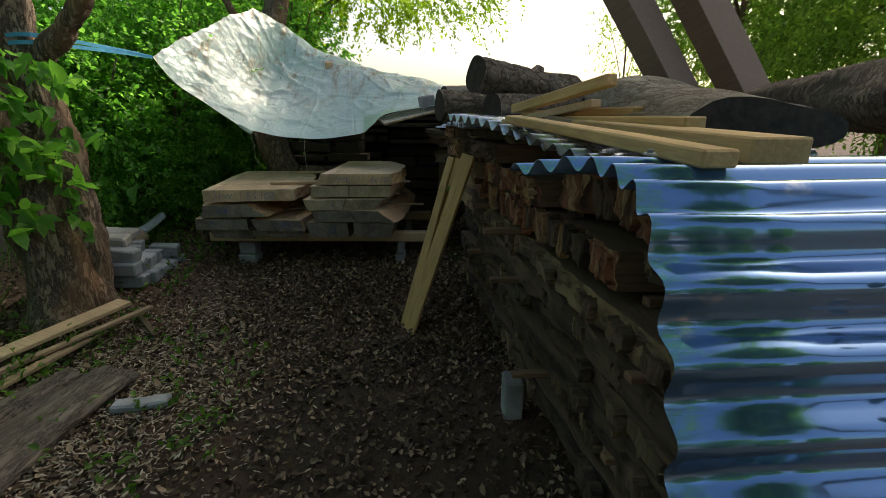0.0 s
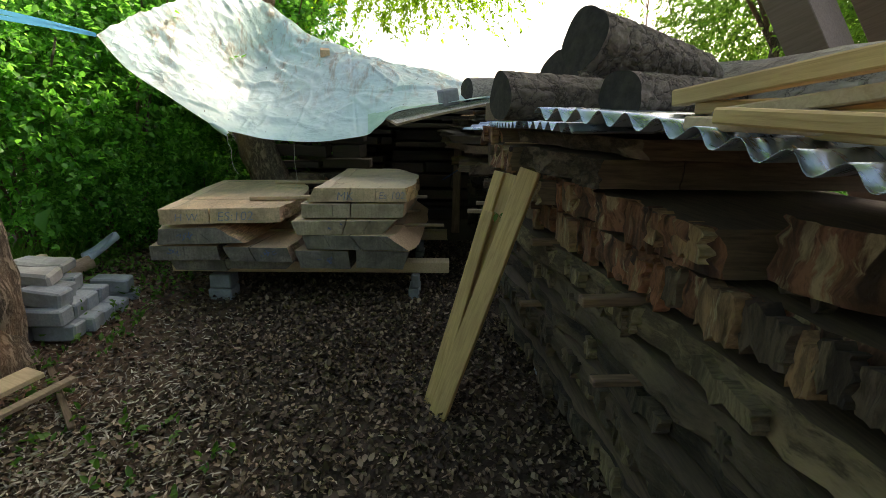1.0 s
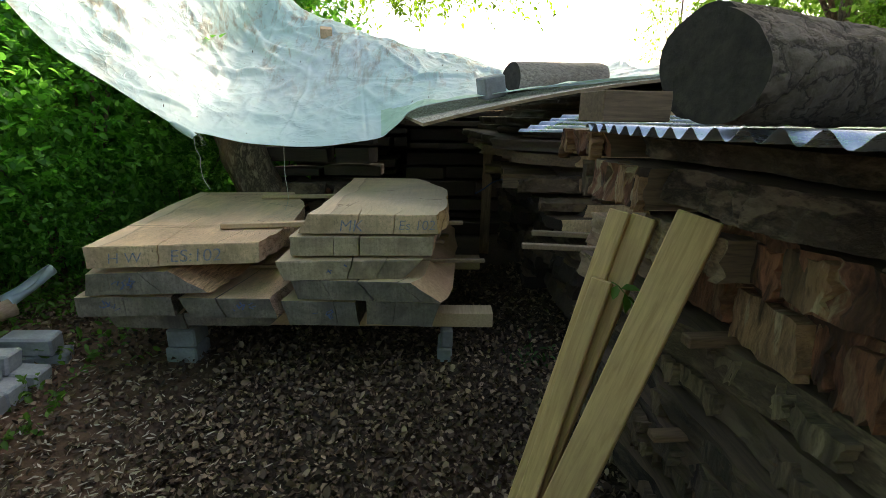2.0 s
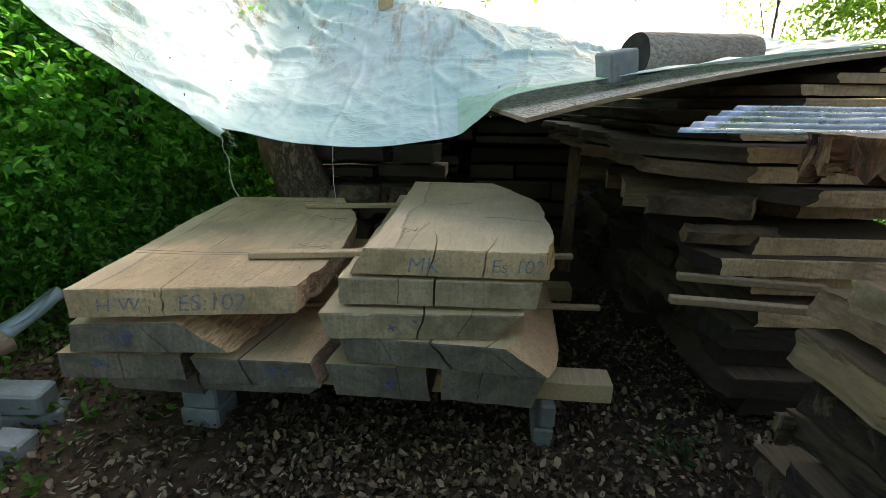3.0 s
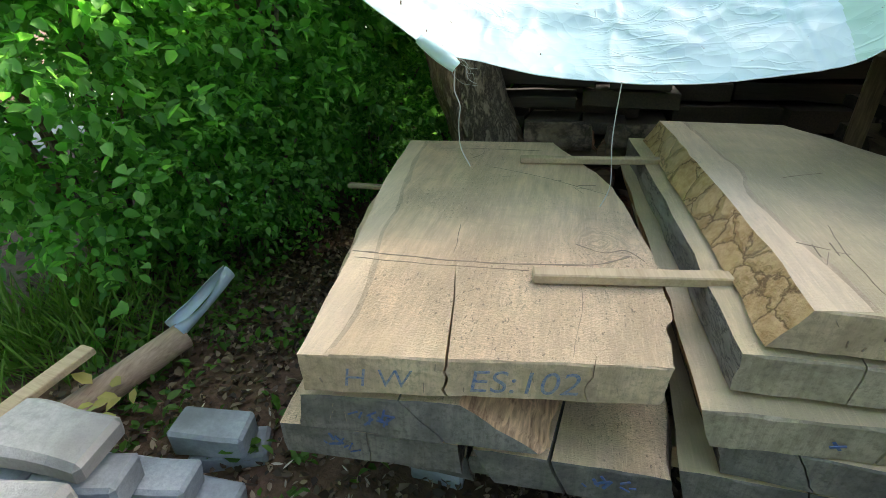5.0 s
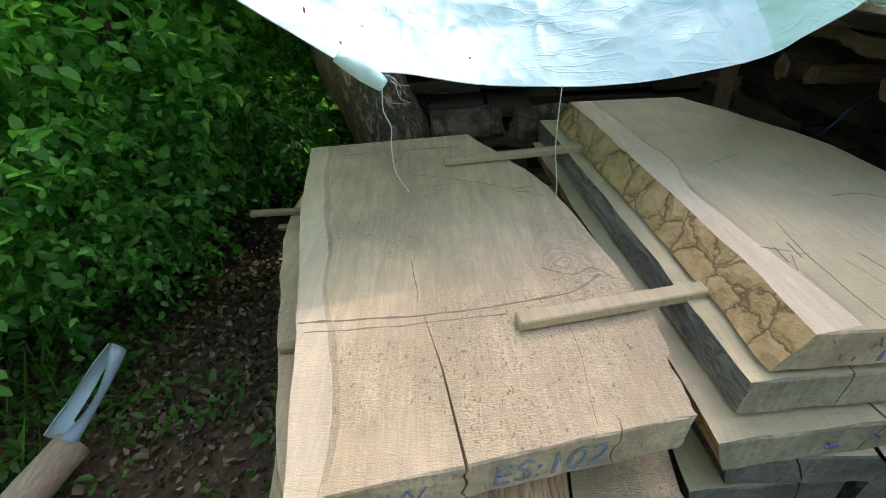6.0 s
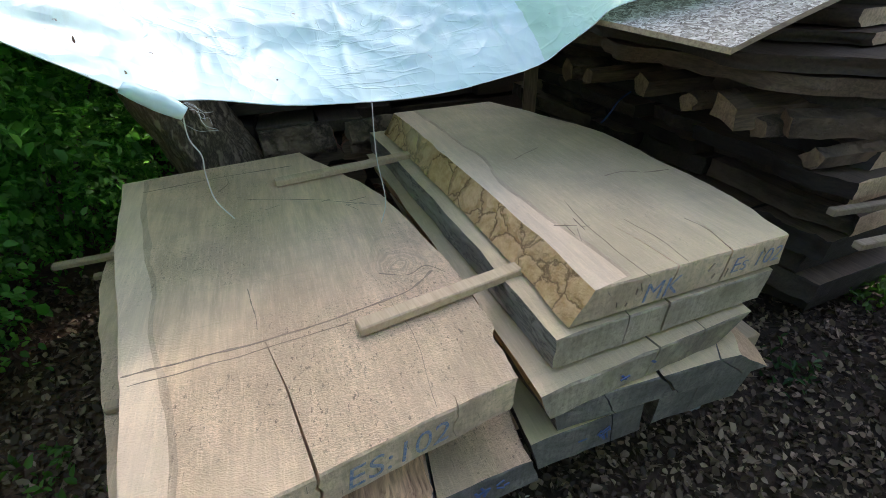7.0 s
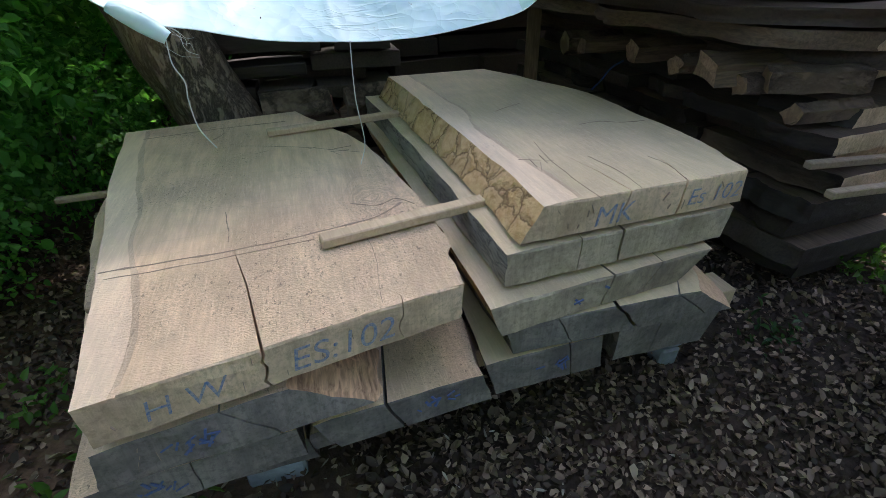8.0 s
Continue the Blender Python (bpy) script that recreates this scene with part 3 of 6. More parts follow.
# ---- sawn slabs ----
def notch(edge, cracks):
    """A front edge (two points, left to right) with narrow cracks: (share of the edge, depth, drift, width)."""
    a, b = Vector(edge[0]), Vector(edge[1])
    into = Vector((-(b - a).y, (b - a).x)).normalized()
    along = (b - a).normalized()
    out, crack = [a], [-1]
    for number, (share, deep, drift, wide) in enumerate(sorted(cracks)):
        p = a.lerp(b, share)
        out += [p - along * wide / 2, p + into * deep * 0.5 + along * (drift * 0.5 - wide * 0.3 + 0.008), p + into * deep + along * drift,
                p + into * deep * 0.5 + along * (drift * 0.5 + wide * 0.3 + 0.008), p + along * wide / 2]
        crack += [number] * 5
    out.append(b)
    crack.append(-1)
    # an uneven arris between the cracks
    dense, ids = [out[0]], [-1]
    for k in range(1, len(out)):
        p, q = out[k - 1], out[k]
        if not (crack[k] == crack[k - 1] >= 0):
            n = int((q - p).length / 0.045)
            for i in range(1, n):
                r = p.lerp(q, i / n)
                dense.append(r + into * 0.0022 * (noise.noise(Vector((r.x * 31, r.y * 31, 5))) + 0.6))
                ids.append(-1)
        dense.append(q)
        ids.append(crack[k])
    return dense, ids


def rough_side(points, amount, seed, steps=5):
    """A live edge: the given line made dense and uneven."""
    pts = spline([(*p, 0) for p in points], steps)
    out = []
    for k, p in enumerate(pts):
        k_in = 0 < k < len(pts) - 1
        d = noise.noise(Vector((p.x * 5, p.y * 5, seed * 3.1))) + 0.5 * noise.noise(Vector((p.x * 15, p.y * 15, seed * 1.7)))
        out.append(Vector((p.x + d * amount * k_in, p.y)))
    return out


def slab(label, front, back, right, left, top, thick, top_mat, end_mat, side_mat, cracks=(), lean_r=0.0, lean_l=0.0, tilt=(0, 0), seed=1, group="slabs in the stack", rag=0.012, writing=(), name="timber_slab", band=0.0, marks=(), torn=0.0, right_part=None):
    """A sawn slab. front: left and right corner; right and left: points between the corners, front to back; lean: how far the bark
    side stands out below the top edge; tilt: rise per metre in x and y."""
    fl, fr = Vector(front[0]), Vector(front[1])
    br, bl = Vector(back[1]), Vector(back[0])
    f, crack_of = notch(front, cracks)
    r = rough_side([fr, *right, br], rag, seed)
    b = [br, br.lerp(bl, 0.5), bl]
    l = rough_side([bl, *reversed(left), fl], rag, seed + 5)
    loop = f + r[1:] + b[1:-1] + l[:-1]
    nf, nr, nb = len(f), len(r) - 1, len(b) - 2
    at = (fl + fr) / 2

    def z(p, d):
        return top + tilt[0] * (p.x - at.x) + tilt[1] * (p.y - at.y) - d

    steps = 6 if torn else 3
    levels = [0.0, 0.006] + [thick * i / steps for i in range(1, steps + 1)]
    steps += 1
    rows = []
    for li, d in enumerate(levels):
        row = []
        for k, p in enumerate(loop):
            q = Vector((p.x, p.y))
            on_r, on_l = nf - 1 <= k < nf + nr, k >= nf + nr + nb or k == 0
            wig = 0.5 * rag * noise.noise(Vector((q.x * 11, q.y * 11, d * 40 + seed))) if 0 < li else 0
            wig += (torn if not right_part or on_r else 0) * (noise.noise(Vector((q.y * 17, d * 9, seed))) + 0.6 * noise.noise(Vector((q.y * 45, d * 20, seed + 2)))) if torn else 0
            jut = 0.0
            if on_r:
                q.x += lean_r * d / thick + wig
            elif on_l:
                q.x -= lean_l * d / thick + wig
            elif k < nf:
                share = (p - fl).length / max(1e-6, (fr - fl).length)
                q.x += (lean_r * share - lean_l * (1 - share)) * d / thick
                if li == 0 and 0 < k < nf - 1:
                    q.y += 0.0025 + 0.006 * max(0, noise.noise(Vector((q.x * 31, seed, 4))))
                if crack_of[k] >= 0:
                    q.x += 0.013 * noise.noise(Vector((crack_of[k] * 7.7 + seed, 40 * d, 2))) * min(1, d / 0.05)
                elif 0 < k < nf - 1:
                    q.y += 0.003 * noise.noise(Vector((q.x * 23, li * 2.1, seed))) * (1 if li else 0.4)
                    jut = 0.004 * noise.noise(Vector((q.x * 9, seed, li * 0.7))) + 0.0025 * noise.noise(Vector((q.x * 45, seed, li)))
            row.append((q.x, q.y, z(p, d) + jut * (li > 0)))
        rows.append(row)
    n = len(loop)
    bm = bmesh.new()
    vs = [[bm.verts.new(v) for v in row] for row in rows]
    if band:
        # a paler strip of sapwood along the left side
        edge = [vs[0][k % n] for k in range(n - len(l) + 1, n + 1)]
        inner = []
        for k, e in enumerate(edge):
            w = band * (1 + 0.5 * noise.noise((e.co.x * 3, e.co.y * 3, seed)))
            x = e.co.x + w
            inner.append(bm.verts.new((x, e.co.y + 0.18 * w * (1 if k == len(edge) - 1 else 0), e.co.z + tilt[0] * w)))
        for k in range(len(edge) - 1):
            face = bm.faces.new((edge[k + 1], inner[k + 1], inner[k], edge[k]))
            face.material_index = 2
        # the heartwood is darkest where it meets the sapwood
        border = [bm.verts.new((e.co.x + 0.012 + 0.03 * abs(noise.noise((e.co.y * 4, seed, 1))), e.co.y, e.co.z)) for e in inner]
        for k in range(len(inner) - 1):
            face = bm.faces.new((inner[k + 1], border[k + 1], border[k], inner[k]))
            face.material_index = 3
        near, inner = inner, border
        keep = [v for v in vs[0] if v not in edge]
        top_face = bm.faces.new(keep + inner)
        for stray in ([edge[-1], keep[0], near[-1]], [edge[0], near[0], keep[-1]]):
            bm.faces.new(stray).material_index = 2
        for stray in ([near[-1], keep[0], border[-1]], [near[0], border[0], keep[-1]]):
            bm.faces.new(stray).material_index = 3
    else:
        top_face = bm.faces.new(vs[0])
    bot_face = bm.faces.new(list(reversed(vs[-1])))
    side_r, side_l = [], []
    for k in range(n):
        j = (k + 1) % n
        is_r, is_l = nf - 1 <= k < nf - 1 + nr, k >= nf + nr + nb - 1
        for li in range(steps):
            quad = (rows[li][k], rows[li + 1][k], rows[li + 1][j], rows[li][j])
            if is_r:
                side_r.append(quad)
            elif is_l:
                side_l.append(quad)
            else:
                face = bm.faces.new((vs[li][k], vs[li + 1][k], vs[li + 1][j], vs[li][j]))
                face.material_index = 1
    top_face.normal_update()
    bot_face.normal_update()
    bmesh.ops.triangulate(bm, faces=[top_face, bot_face])
    me = bpy.data.meshes.new(name)
    bm.to_mesh(me)
    bm.free()
    me.materials.append(top_mat)
    me.materials.append(end_mat)
    me.materials.append(M_SAP)
    me.materials.append(M_HEART)
    ob = thing(name, label, "slab", me, group)
    for quads, (part_name, part_mat, part_label) in ((side_r, right_part or ("bark_edge", side_mat, "")), (side_l, ("bark_edge", side_mat, ""))):
        verts, faces = [], []
        index = {}
        for q in quads:
            f4 = []
            for v in q:
                if v not in index:
                    index[v] = len(verts)
                    verts.append(v)
                f4.append(index[v])
            faces.append(f4)
        child(part_name, mesh_of(part_name, verts, faces, part_mat, True), ob, part_label)
    for points, wide in marks:
        line = spline([(*p, 0) for p in points], 10)
        verts, faces = [], []
        for k, p in enumerate(line):
            d = (line[min(k + 1, len(line) - 1)] - line[max(k - 1, 0)]).normalized()
            side = Vector((-d.y, d.x, 0)) * wide / 2 * (0.35 + 0.65 * abs(noise.noise(p * 23)) * 2) * (0.2 if k in (0, len(line) - 1) else 1)
            jig = Vector((0, 0, 0)) + noise.noise_vector(p * 14) * 0.004
            h = z(p.to_2d(), 0) + 0.0012
            verts += [(p.x + side.x + jig.x, p.y + side.y + jig.y, h), (p.x - side.x + jig.x, p.y - side.y + jig.y, h), (p.x - side.x + jig.x, p.y - side.y + jig.y, h - 0.002), (p.x + side.x + jig.x, p.y + side.y + jig.y, h - 0.002)]
        for k in range(len(line) - 1):
            for a in range(4):
                b4 = (a + 1) % 4
                faces.append((4 * k + a, 4 * k + b4, 4 * k + 4 + b4, 4 * k + 4 + a))
        child("saw_mark", mesh_of("saw_mark", verts, faces, M_MARK), ob, "dark line across the sawn face")
    for text, share, size, drop in writing:
        p = fl.lerp(fr, share)
        write(text, (p.x, p.y, z(p, thick * drop)), math.atan2((fr - fl).y, (fr - fl).x), size, ob)
    return ob


def write(text, at, yaw, size, parent):
    """Hand-chalked letters on an end face."""
    curve = bpy.data.curves.new("writing", "FONT")
    curve.body, curve.size, curve.extrude, curve.shear, curve.offset = text, size, 0.0006, 0.15, -0.0008
    tmp = bpy.data.objects.new("tmp", curve)
    scene.collection.objects.link(tmp)
    me = bpy.data.meshes.new_from_object(tmp.evaluated_get(bpy.context.evaluated_depsgraph_get()))
    bpy.data.objects.remove(tmp)
    me.materials.append(M_INK)
    m = Matrix.Translation(at) @ Matrix.Rotation(yaw, 4, "Z") @ Matrix.Translation((0, -0.002, 0)) @ Matrix.Rotation(radians(90), 4, "X")
    me.transform(m)
    child("writing", me, parent, "blue hand-written marks")


def build_slab_stack():
    oak = "sawn oak slab with cracked end and bark edge, "
    # left column, top to bottom
    pale = slab(oak + "pale, on top of the stack", ((-2.222, 4.222), (-1.412, 4.37)), ((-2.518, 5.962), (-1.75, 6.065)), [(-1.406, 4.44), (-1.41, 4.51), (-1.384, 4.58), (-1.39, 4.78), (-1.405, 4.92), (-1.465, 5.37), (-1.575, 5.68)],
         [(-2.275, 4.55), (-2.33, 4.85), (-2.43, 5.35)], 0.868, 0.111, M_SLAB, M_END, M_BARK_YEL, [(0.41, 0.50, -0.005, 0.007), (0.80, 0.05, 0.0, 0.0025)], -0.012, 0.0, (-0.005, -0.008), 1, torn=0.007, right_part=("bark_edge", M_PINK, "pinkish torn bark"),
         writing=[("H W", 0.115, 0.078, 0.80), ("ES:102", 0.465, 0.094, 0.82)], band=0.085,
         marks=[([(-2.30, 4.703), (-2.21, 4.705), (-1.95, 4.715), (-1.77, 4.738), (-1.56, 4.785), (-1.46, 4.86)], 0.008), ([(-2.28, 4.665), (-2.05, 4.675), (-1.9, 4.69), (-1.75, 4.705)], 0.004),
                ([(-1.985, 4.76), (-1.995, 4.86), (-2.012, 4.965)], 0.0035), ([(-1.62, 4.90), (-1.54, 4.86), (-1.47, 4.89), (-1.42, 4.83)], 0.004),
                ([(-2.42, 5.83), (-2.1, 5.88), (-1.80, 5.90)], 0.006), ([(-2.0, 5.6), (-1.75, 5.5), (-1.5, 5.35)], 0.003), ([(-1.62, 4.35), (-1.60, 4.6), (-1.62, 4.75)], 0.002),
                ([(-2.12, 5.72), (-2.08, 5.80), (-2.10, 5.90)], 0.004)])
    split = ("split_wood", M_SPLIT, "orange-brown splintered break of the slab")
    broken = slab(oak + "grey, broken at one side", ((-2.25, 4.238), (-1.86, 4.29)), ((-2.53, 5.78), (-1.80, 5.85)), [(-1.84, 4.40), (-1.82, 4.62), (-1.80, 5.2)], [(-2.345, 4.52), (-2.39, 4.70), (-2.45, 4.97), (-2.53, 5.36), (-2.55, 5.60)], 0.725, 0.115, M_SLAB, M_END_DARK, M_BARK_YEL,
         [(0.62, 0.3, 0.02, 0.005)], 0.20, 0.02, (0.012, 0.0), 2, torn=0.03, right_part=split)
    slab(oak + "grey, narrow", ((-2.337, 4.243), (-1.868, 4.29)), ((-2.52, 5.9), (-1.95, 5.95)), [(-1.89, 4.7), (-1.93, 5.3)], [(-2.40, 4.8), (-2.46, 5.4)], 0.590, 0.105, M_SLAB, M_END_DARK, M_BARK, [(0.5, 0.2, 0, 0.003)], 0.01, 0.0, (-0.02, 0), 3)
    slab(oak + "pale top and grey end", ((-1.83, 4.292), (-1.366, 4.328)), ((-1.85, 5.9), (-1.36, 5.95)), [(-1.34, 4.7), (-1.35, 5.3)], [(-1.83, 4.8), (-1.84, 5.4)], 0.572, 0.108, M_SLAB, M_END_DARK, M_BARK, [(0.40, 0.6, 0.12, 0.010)], 0.035, -0.055, (-0.03, 0.012), 4,
         right_part=("bark_edge", M_PINK, "orange torn bark"))
    slab(oak + "dark, low in the stack", ((-2.27, 4.34), (-1.86, 4.35)), ((-2.40, 5.9), (-1.9, 5.95)), [(-1.86, 4.7), (-1.86, 5.3)], [(-2.34, 4.8), (-2.38, 5.4)], 0.472, 0.092, M_SLAB, M_END_DARK, M_BARK, [(0.6, 0.2, 0, 0.003)], 0.02, -0.05, (-0.03, 0), 5)
    slab(oak + "thin, low in the stack", ((-1.85, 4.36), (-1.33, 4.40)), ((-1.85, 5.9), (-1.4, 5.95)), [(-1.36, 4.7), (-1.37, 5.3)], [(-1.83, 4.8), (-1.83, 5.4)], 0.455, 0.072, M_SLAB, M_END_DARK, M_BARK, [], -0.08, 0.02, (-0.03, 0), 6)
    # right column
    green = slab(oak + "greenish, on top of the stack", ((-1.168, 4.445), (-0.487, 4.465)), ((-1.235, 6.125), (-0.682, 6.125)), [(-0.475, 4.56), (-0.435, 4.68), (-0.425, 4.86), (-0.428, 5.05), (-0.425, 5.43), (-0.55, 5.80)],
         [(-1.165, 4.8), (-1.185, 5.2), (-1.2, 5.6)], 1.002, 0.105, M_SLAB_R, M_END, M_BARK_YEL, [(0.40, 0.30, -0.03, 0.005), (0.68, 0.22, 0.05, 0.006)], 0.012, 0.06, (0.0, -0.016), 7,
         writing=[("MK", 0.235, 0.09, 0.88), ("Es 102", 0.70, 0.075, 0.78)], band=0.10,
         marks=[([(-1.0, 4.44), (-1.0, 4.7), (-0.97, 4.9)], 0.0025), ([(-0.86, 4.46), (-0.85, 4.6), (-0.87, 4.72)], 0.002), ([(-0.70, 4.47), (-0.68, 4.58), (-0.69, 4.66)], 0.002), ([(-0.72, 5.02), (-0.63, 5.03), (-0.55, 4.99), (-0.46, 4.98)], 0.005), ([(-0.95, 5.3), (-0.8, 5.38)], 0.004)])
    bast = ("bark_edge", M_PINK, "pale orange torn bark")
    slab(oak + "second from the top, stained end", ((-1.27, 4.43), (-0.495, 4.46)), ((-1.36, 6.2), (-0.6, 6.2)), [(-0.475, 4.8), (-0.45, 5.5)], [(-1.28, 4.8), (-1.30, 5.3)], 0.882, 0.105, M_SLAB_R, M_END_MID, M_MANTLE, [(0.48, 0.3, 0.02, 0.009), (0.30, 0.1, 0.0, 0.004)], -0.015, 0.0, (0, -0.012), 8, right_part=("bark_edge", M_BAST, "pale orange torn bark"))
    slab(oak + "greenish, standing out beyond the others", ((-1.335, 4.37), (-0.56, 4.43)), ((-1.40, 6.15), (-0.5, 6.15)), [(-0.49, 4.8), (-0.44, 5.5)], [(-1.34, 4.8), (-1.36, 5.3)], 0.760, 0.105, M_SLAB_R, M_END_MID, M_BARK_YEL, [(0.52, 0.5, -0.05, 0.008), (0.75, 0.15, 0, 0.004)], -0.10, -0.04, (0, 0), 9, right_part=bast)
    slab(oak + "dark grey end and orange side", ((-1.27, 4.40), (-0.615, 4.37)), ((-1.3, 6.1), (-0.5, 6.1)), [(-0.54, 4.6), (-0.50, 5.5)], [(-1.28, 4.8), (-1.3, 5.3)], 0.650, 0.112, M_SLAB_R, M_END_DARK, M_BARK, [(0.55, 0.3, 0.02, 0.012), (0.88, 0.12, 0.06, 0.007), (0.25, 0.1, 0.0, 0.004)], 0.15, -0.03, (0, 0), 10, torn=0.012, right_part=("bark_edge", M_BAST, "pale orange torn bark"))
    slab(oak + "dark grey, at the bottom", ((-0.865, 4.40), (-0.46, 4.40)), ((-0.87, 6.1), (-0.5, 6.1)), [(-0.44, 4.8), (-0.45, 5.5)], [(-0.87, 4.8), (-0.87, 5.3)], 0.528, 0.142, M_SLAB_R, M_END_DARK, M_BARK, [(0.4, 0.2, 0.02, 0.003)], -0.05, 0.0, (-0.03, 0), 11)
    slab(oak + "dark grey, at the bottom", ((-1.33, 4.39), (-0.925, 4.40)), ((-1.3, 6.1), (-0.93, 6.1)), [(-0.92, 4.8), (-0.93, 5.5)], [(-1.30, 4.8), (-1.29, 5.3)], 0.525, 0.140, M_SLAB_R, M_END_DARK, M_BARK, [(0.7, 0.1, 0.02, 0.004)], 0.015, -0.04, (-0.02, 0), 12)
    # unreadable faded blue marks on the lower ends
    rng = random.Random(6)
    for x, y, z, count in ((-2.08, 4.258, 0.668, 11), (-2.17, 4.259, 0.545, 9), (-1.50, 4.316, 0.525, 9), (-1.10, 4.393, 0.455, 8), (-1.0, 4.388, 0.72, 3)):
        for k in range(count):
            w = rng.uniform(0.015, 0.04)
            me = box_mesh("writing", (w, 0.003, rng.uniform(0.003, 0.007)), M_SMEAR, 0.0, 0.004, x + k)
            me.transform(Matrix.Translation((x + rng.uniform(-0.06, 0.06), y - 0.003, z + rng.uniform(-0.02, 0.02))) @ Matrix.Rotation(radians(rng.uniform(-80, 80)), 4, "Y"))
            child("writing", me, broken, "faded blue hand-drawn mark")
    # short drying cracks in the sawn ends
    for x0, x1, ya, yb, za, zb, owner, count in ((-2.2, -1.45, 4.226, 4.364, 0.775, 0.845, pale, 9), (-2.2, -1.95, 4.246, 4.28, 0.64, 0.70, broken, 6), (-1.14, -0.52, 4.446, 4.464, 0.92, 0.98, green, 9)):
        for k in range(count):
            u = rng.random()
            me = box_mesh("drying_crack", (rng.uniform(0.0008, 0.0016), 0.004, rng.uniform(0.01, 0.035)), M_MARK, 0.0, 0.0008, k, 2)
            me.transform(Matrix.Translation((x0 + (x1 - x0) * u, ya + (yb - ya) * u - 0.0005, rng.uniform(za, zb))) @ Matrix.Rotation(radians(rng.uniform(-35, 35)), 4, "Y"))
            child("drying_crack", me, owner)
    # faint pen strokes on the sawn tops
    for cx, cy, z, count, spread, ink in ((-1.03, 4.72, 0.9975, 5, 0.04, M_MARK), (-0.55, 5.0, 0.9912, 3, 0.06, M_MARK), (-0.83, 5.25, 0.9857, 2, 0.05, M_MARK), (-1.97, 5.5, 0.8572, 6, 0.12, M_MARK), (-1.68, 5.45, 0.8578, 4, 0.10, M_MARK)):
        for k in range(count):
            me = box_mesh("writing", (rng.uniform(0.02, 0.08), rng.uniform(0.0015, 0.0025), 0.003), ink, 0.0, 0.0012, k)
            me.transform(Matrix.Translation((cx + rng.uniform(-spread, spread), cy + rng.uniform(-spread, spread), z)) @ Matrix.Rotation(radians(rng.uniform(0, 180)), 4, "Z"))
            child("writing", me, pale if cx < -1.4 else green, "faint pen stroke on the sawn face")
    # stickers between the layers
    st = "thin sawn stacking stick lying across the slabs"
    board("stacking_stick", (-1.735, 4.652, 0.885), (-1.12, 4.755, 0.885), 0.048, 0.030, M_STICK, st, "stick", "stacking sticks")
    board("stacking_stick", (-1.885, 5.69, 0.875), (-1.12, 5.79, 0.875), 0.045, 0.028, M_STICK, st, "stick", "stacking sticks")
    for k, (z, xa, xb) in enumerate([(0.741, -2.72, -1.40), (0.601, -2.66, -1.45), (0.491, -2.5, -1.35), (0.890, -1.2, -0.33), (0.771, -1.25, -0.44), (0.652, -1.3, -0.19), (0.54, -1.2, -0.45)]):
        for y in (4.75, (5.55, 5.66)[k] if k < 2 else 5.38):
            a = xa + (0.33 if y < 5 and xa < -2 else 0.0)
            board("stacking_stick", (a, y, z - 0.006), (xb - (0.22 if y > 5 else 0.0), y + 0.05, z - 0.006), 0.032, 0.022, M_FRESH_X, st, "stick", "stacking sticks", seed=k)
    # bearers and blocks
    for y in (4.66, 5.75):
        board("bearer_beam", (-2.40, y, 0.332), (-0.145, y, 0.334), 0.13, 0.09, M_STICK, "squared pale timber bearer under the slab stack", "beam", "bearers", seed=2)
    for x, y, w, d in ((-2.0, 4.60, 0.19, 0.17), (-0.43, 4.66, 0.09, 0.22), (-2.0, 5.75, 0.19, 0.16), (-0.43, 5.75, 0.09, 0.22)):
        g = ground_z(x, y)
        h = 0.287 - g + 0.03
        for k in range(2):
            b = thing("concrete_block", "grey concrete block carrying the bearer", "block", box_mesh("concrete_block", (w - 0.02 * k, d, h / 2 - 0.004), M_CONCRETE, 0.01, 0.004, 3 + k), "concrete blocks")
            b.matrix_basis = pose(x + 0.01 * k, y, g - 0.03 + h * (0.25 + 0.5 * k), 0, 0, 4 * k - 2)


build_slab_stack()


# ---- slab pile beside the path ----
def face_x(y):
    return 0.27 + 0.14 * (3.63 - y)


def bark_piece(parent, y, wide, x, top, tall, seed, mat):
    """A torn plate of bark standing a little proud of a slab's edge."""
    rng = random.Random(seed)
    nx, nz = 7, 7
    lean, swell = rng.uniform(-0.3, 0.3), rng.uniform(-0.004, 0.006)
    verts, faces = [], []
    for layer in (0, 1):
        for i in range(nz + 1):
            for j in range(nx + 1):
                u, v = j / nx, i / nz
                rag_v = 0.03 * noise.noise((u * 4.1, seed, 1)) * (1 if i == 0 else 1.6 if i == nz else 0)
                rag_u = 0.02 * noise.noise((v * 3.7, seed, 7)) * (j in (0, nx))
                yy = y + wide * (u - 0.5) + lean * tall * (v - 0.5) * 0.5 + rag_u
                zz = top - tall * v + rag_v
                out = swell * math.sin(math.pi * u) + 0.008 * (v - 0.5) * lean + 0.016 * noise.noise((yy * 30, zz * 7, seed)) + 0.008 * noise.noise((yy * 90, zz * 22, seed))
                verts.append((x - out if layer == 0 else x + 0.04, yy, zz))
    row = nx + 1
    size = row * (nz + 1)
    for i in range(nz):
        for j in range(nx):
            q = i * row + j
            faces += [(q, q + row, q + row + 1, q + 1)]
    rim = [j for j in range(row)] + [i * row + nx for i in range(1, nz + 1)] + [nz * row + j for j in range(nx - 1, -1, -1)] + [i * row for i in range(nz - 1, 0, -1)]
    for a, b in zip(rim, rim[1:] + rim[:1]):
        faces.append((a, b, b + size, a + size))
    child("bark_piece", mesh_of("bark_piece", verts, faces, mat), parent)


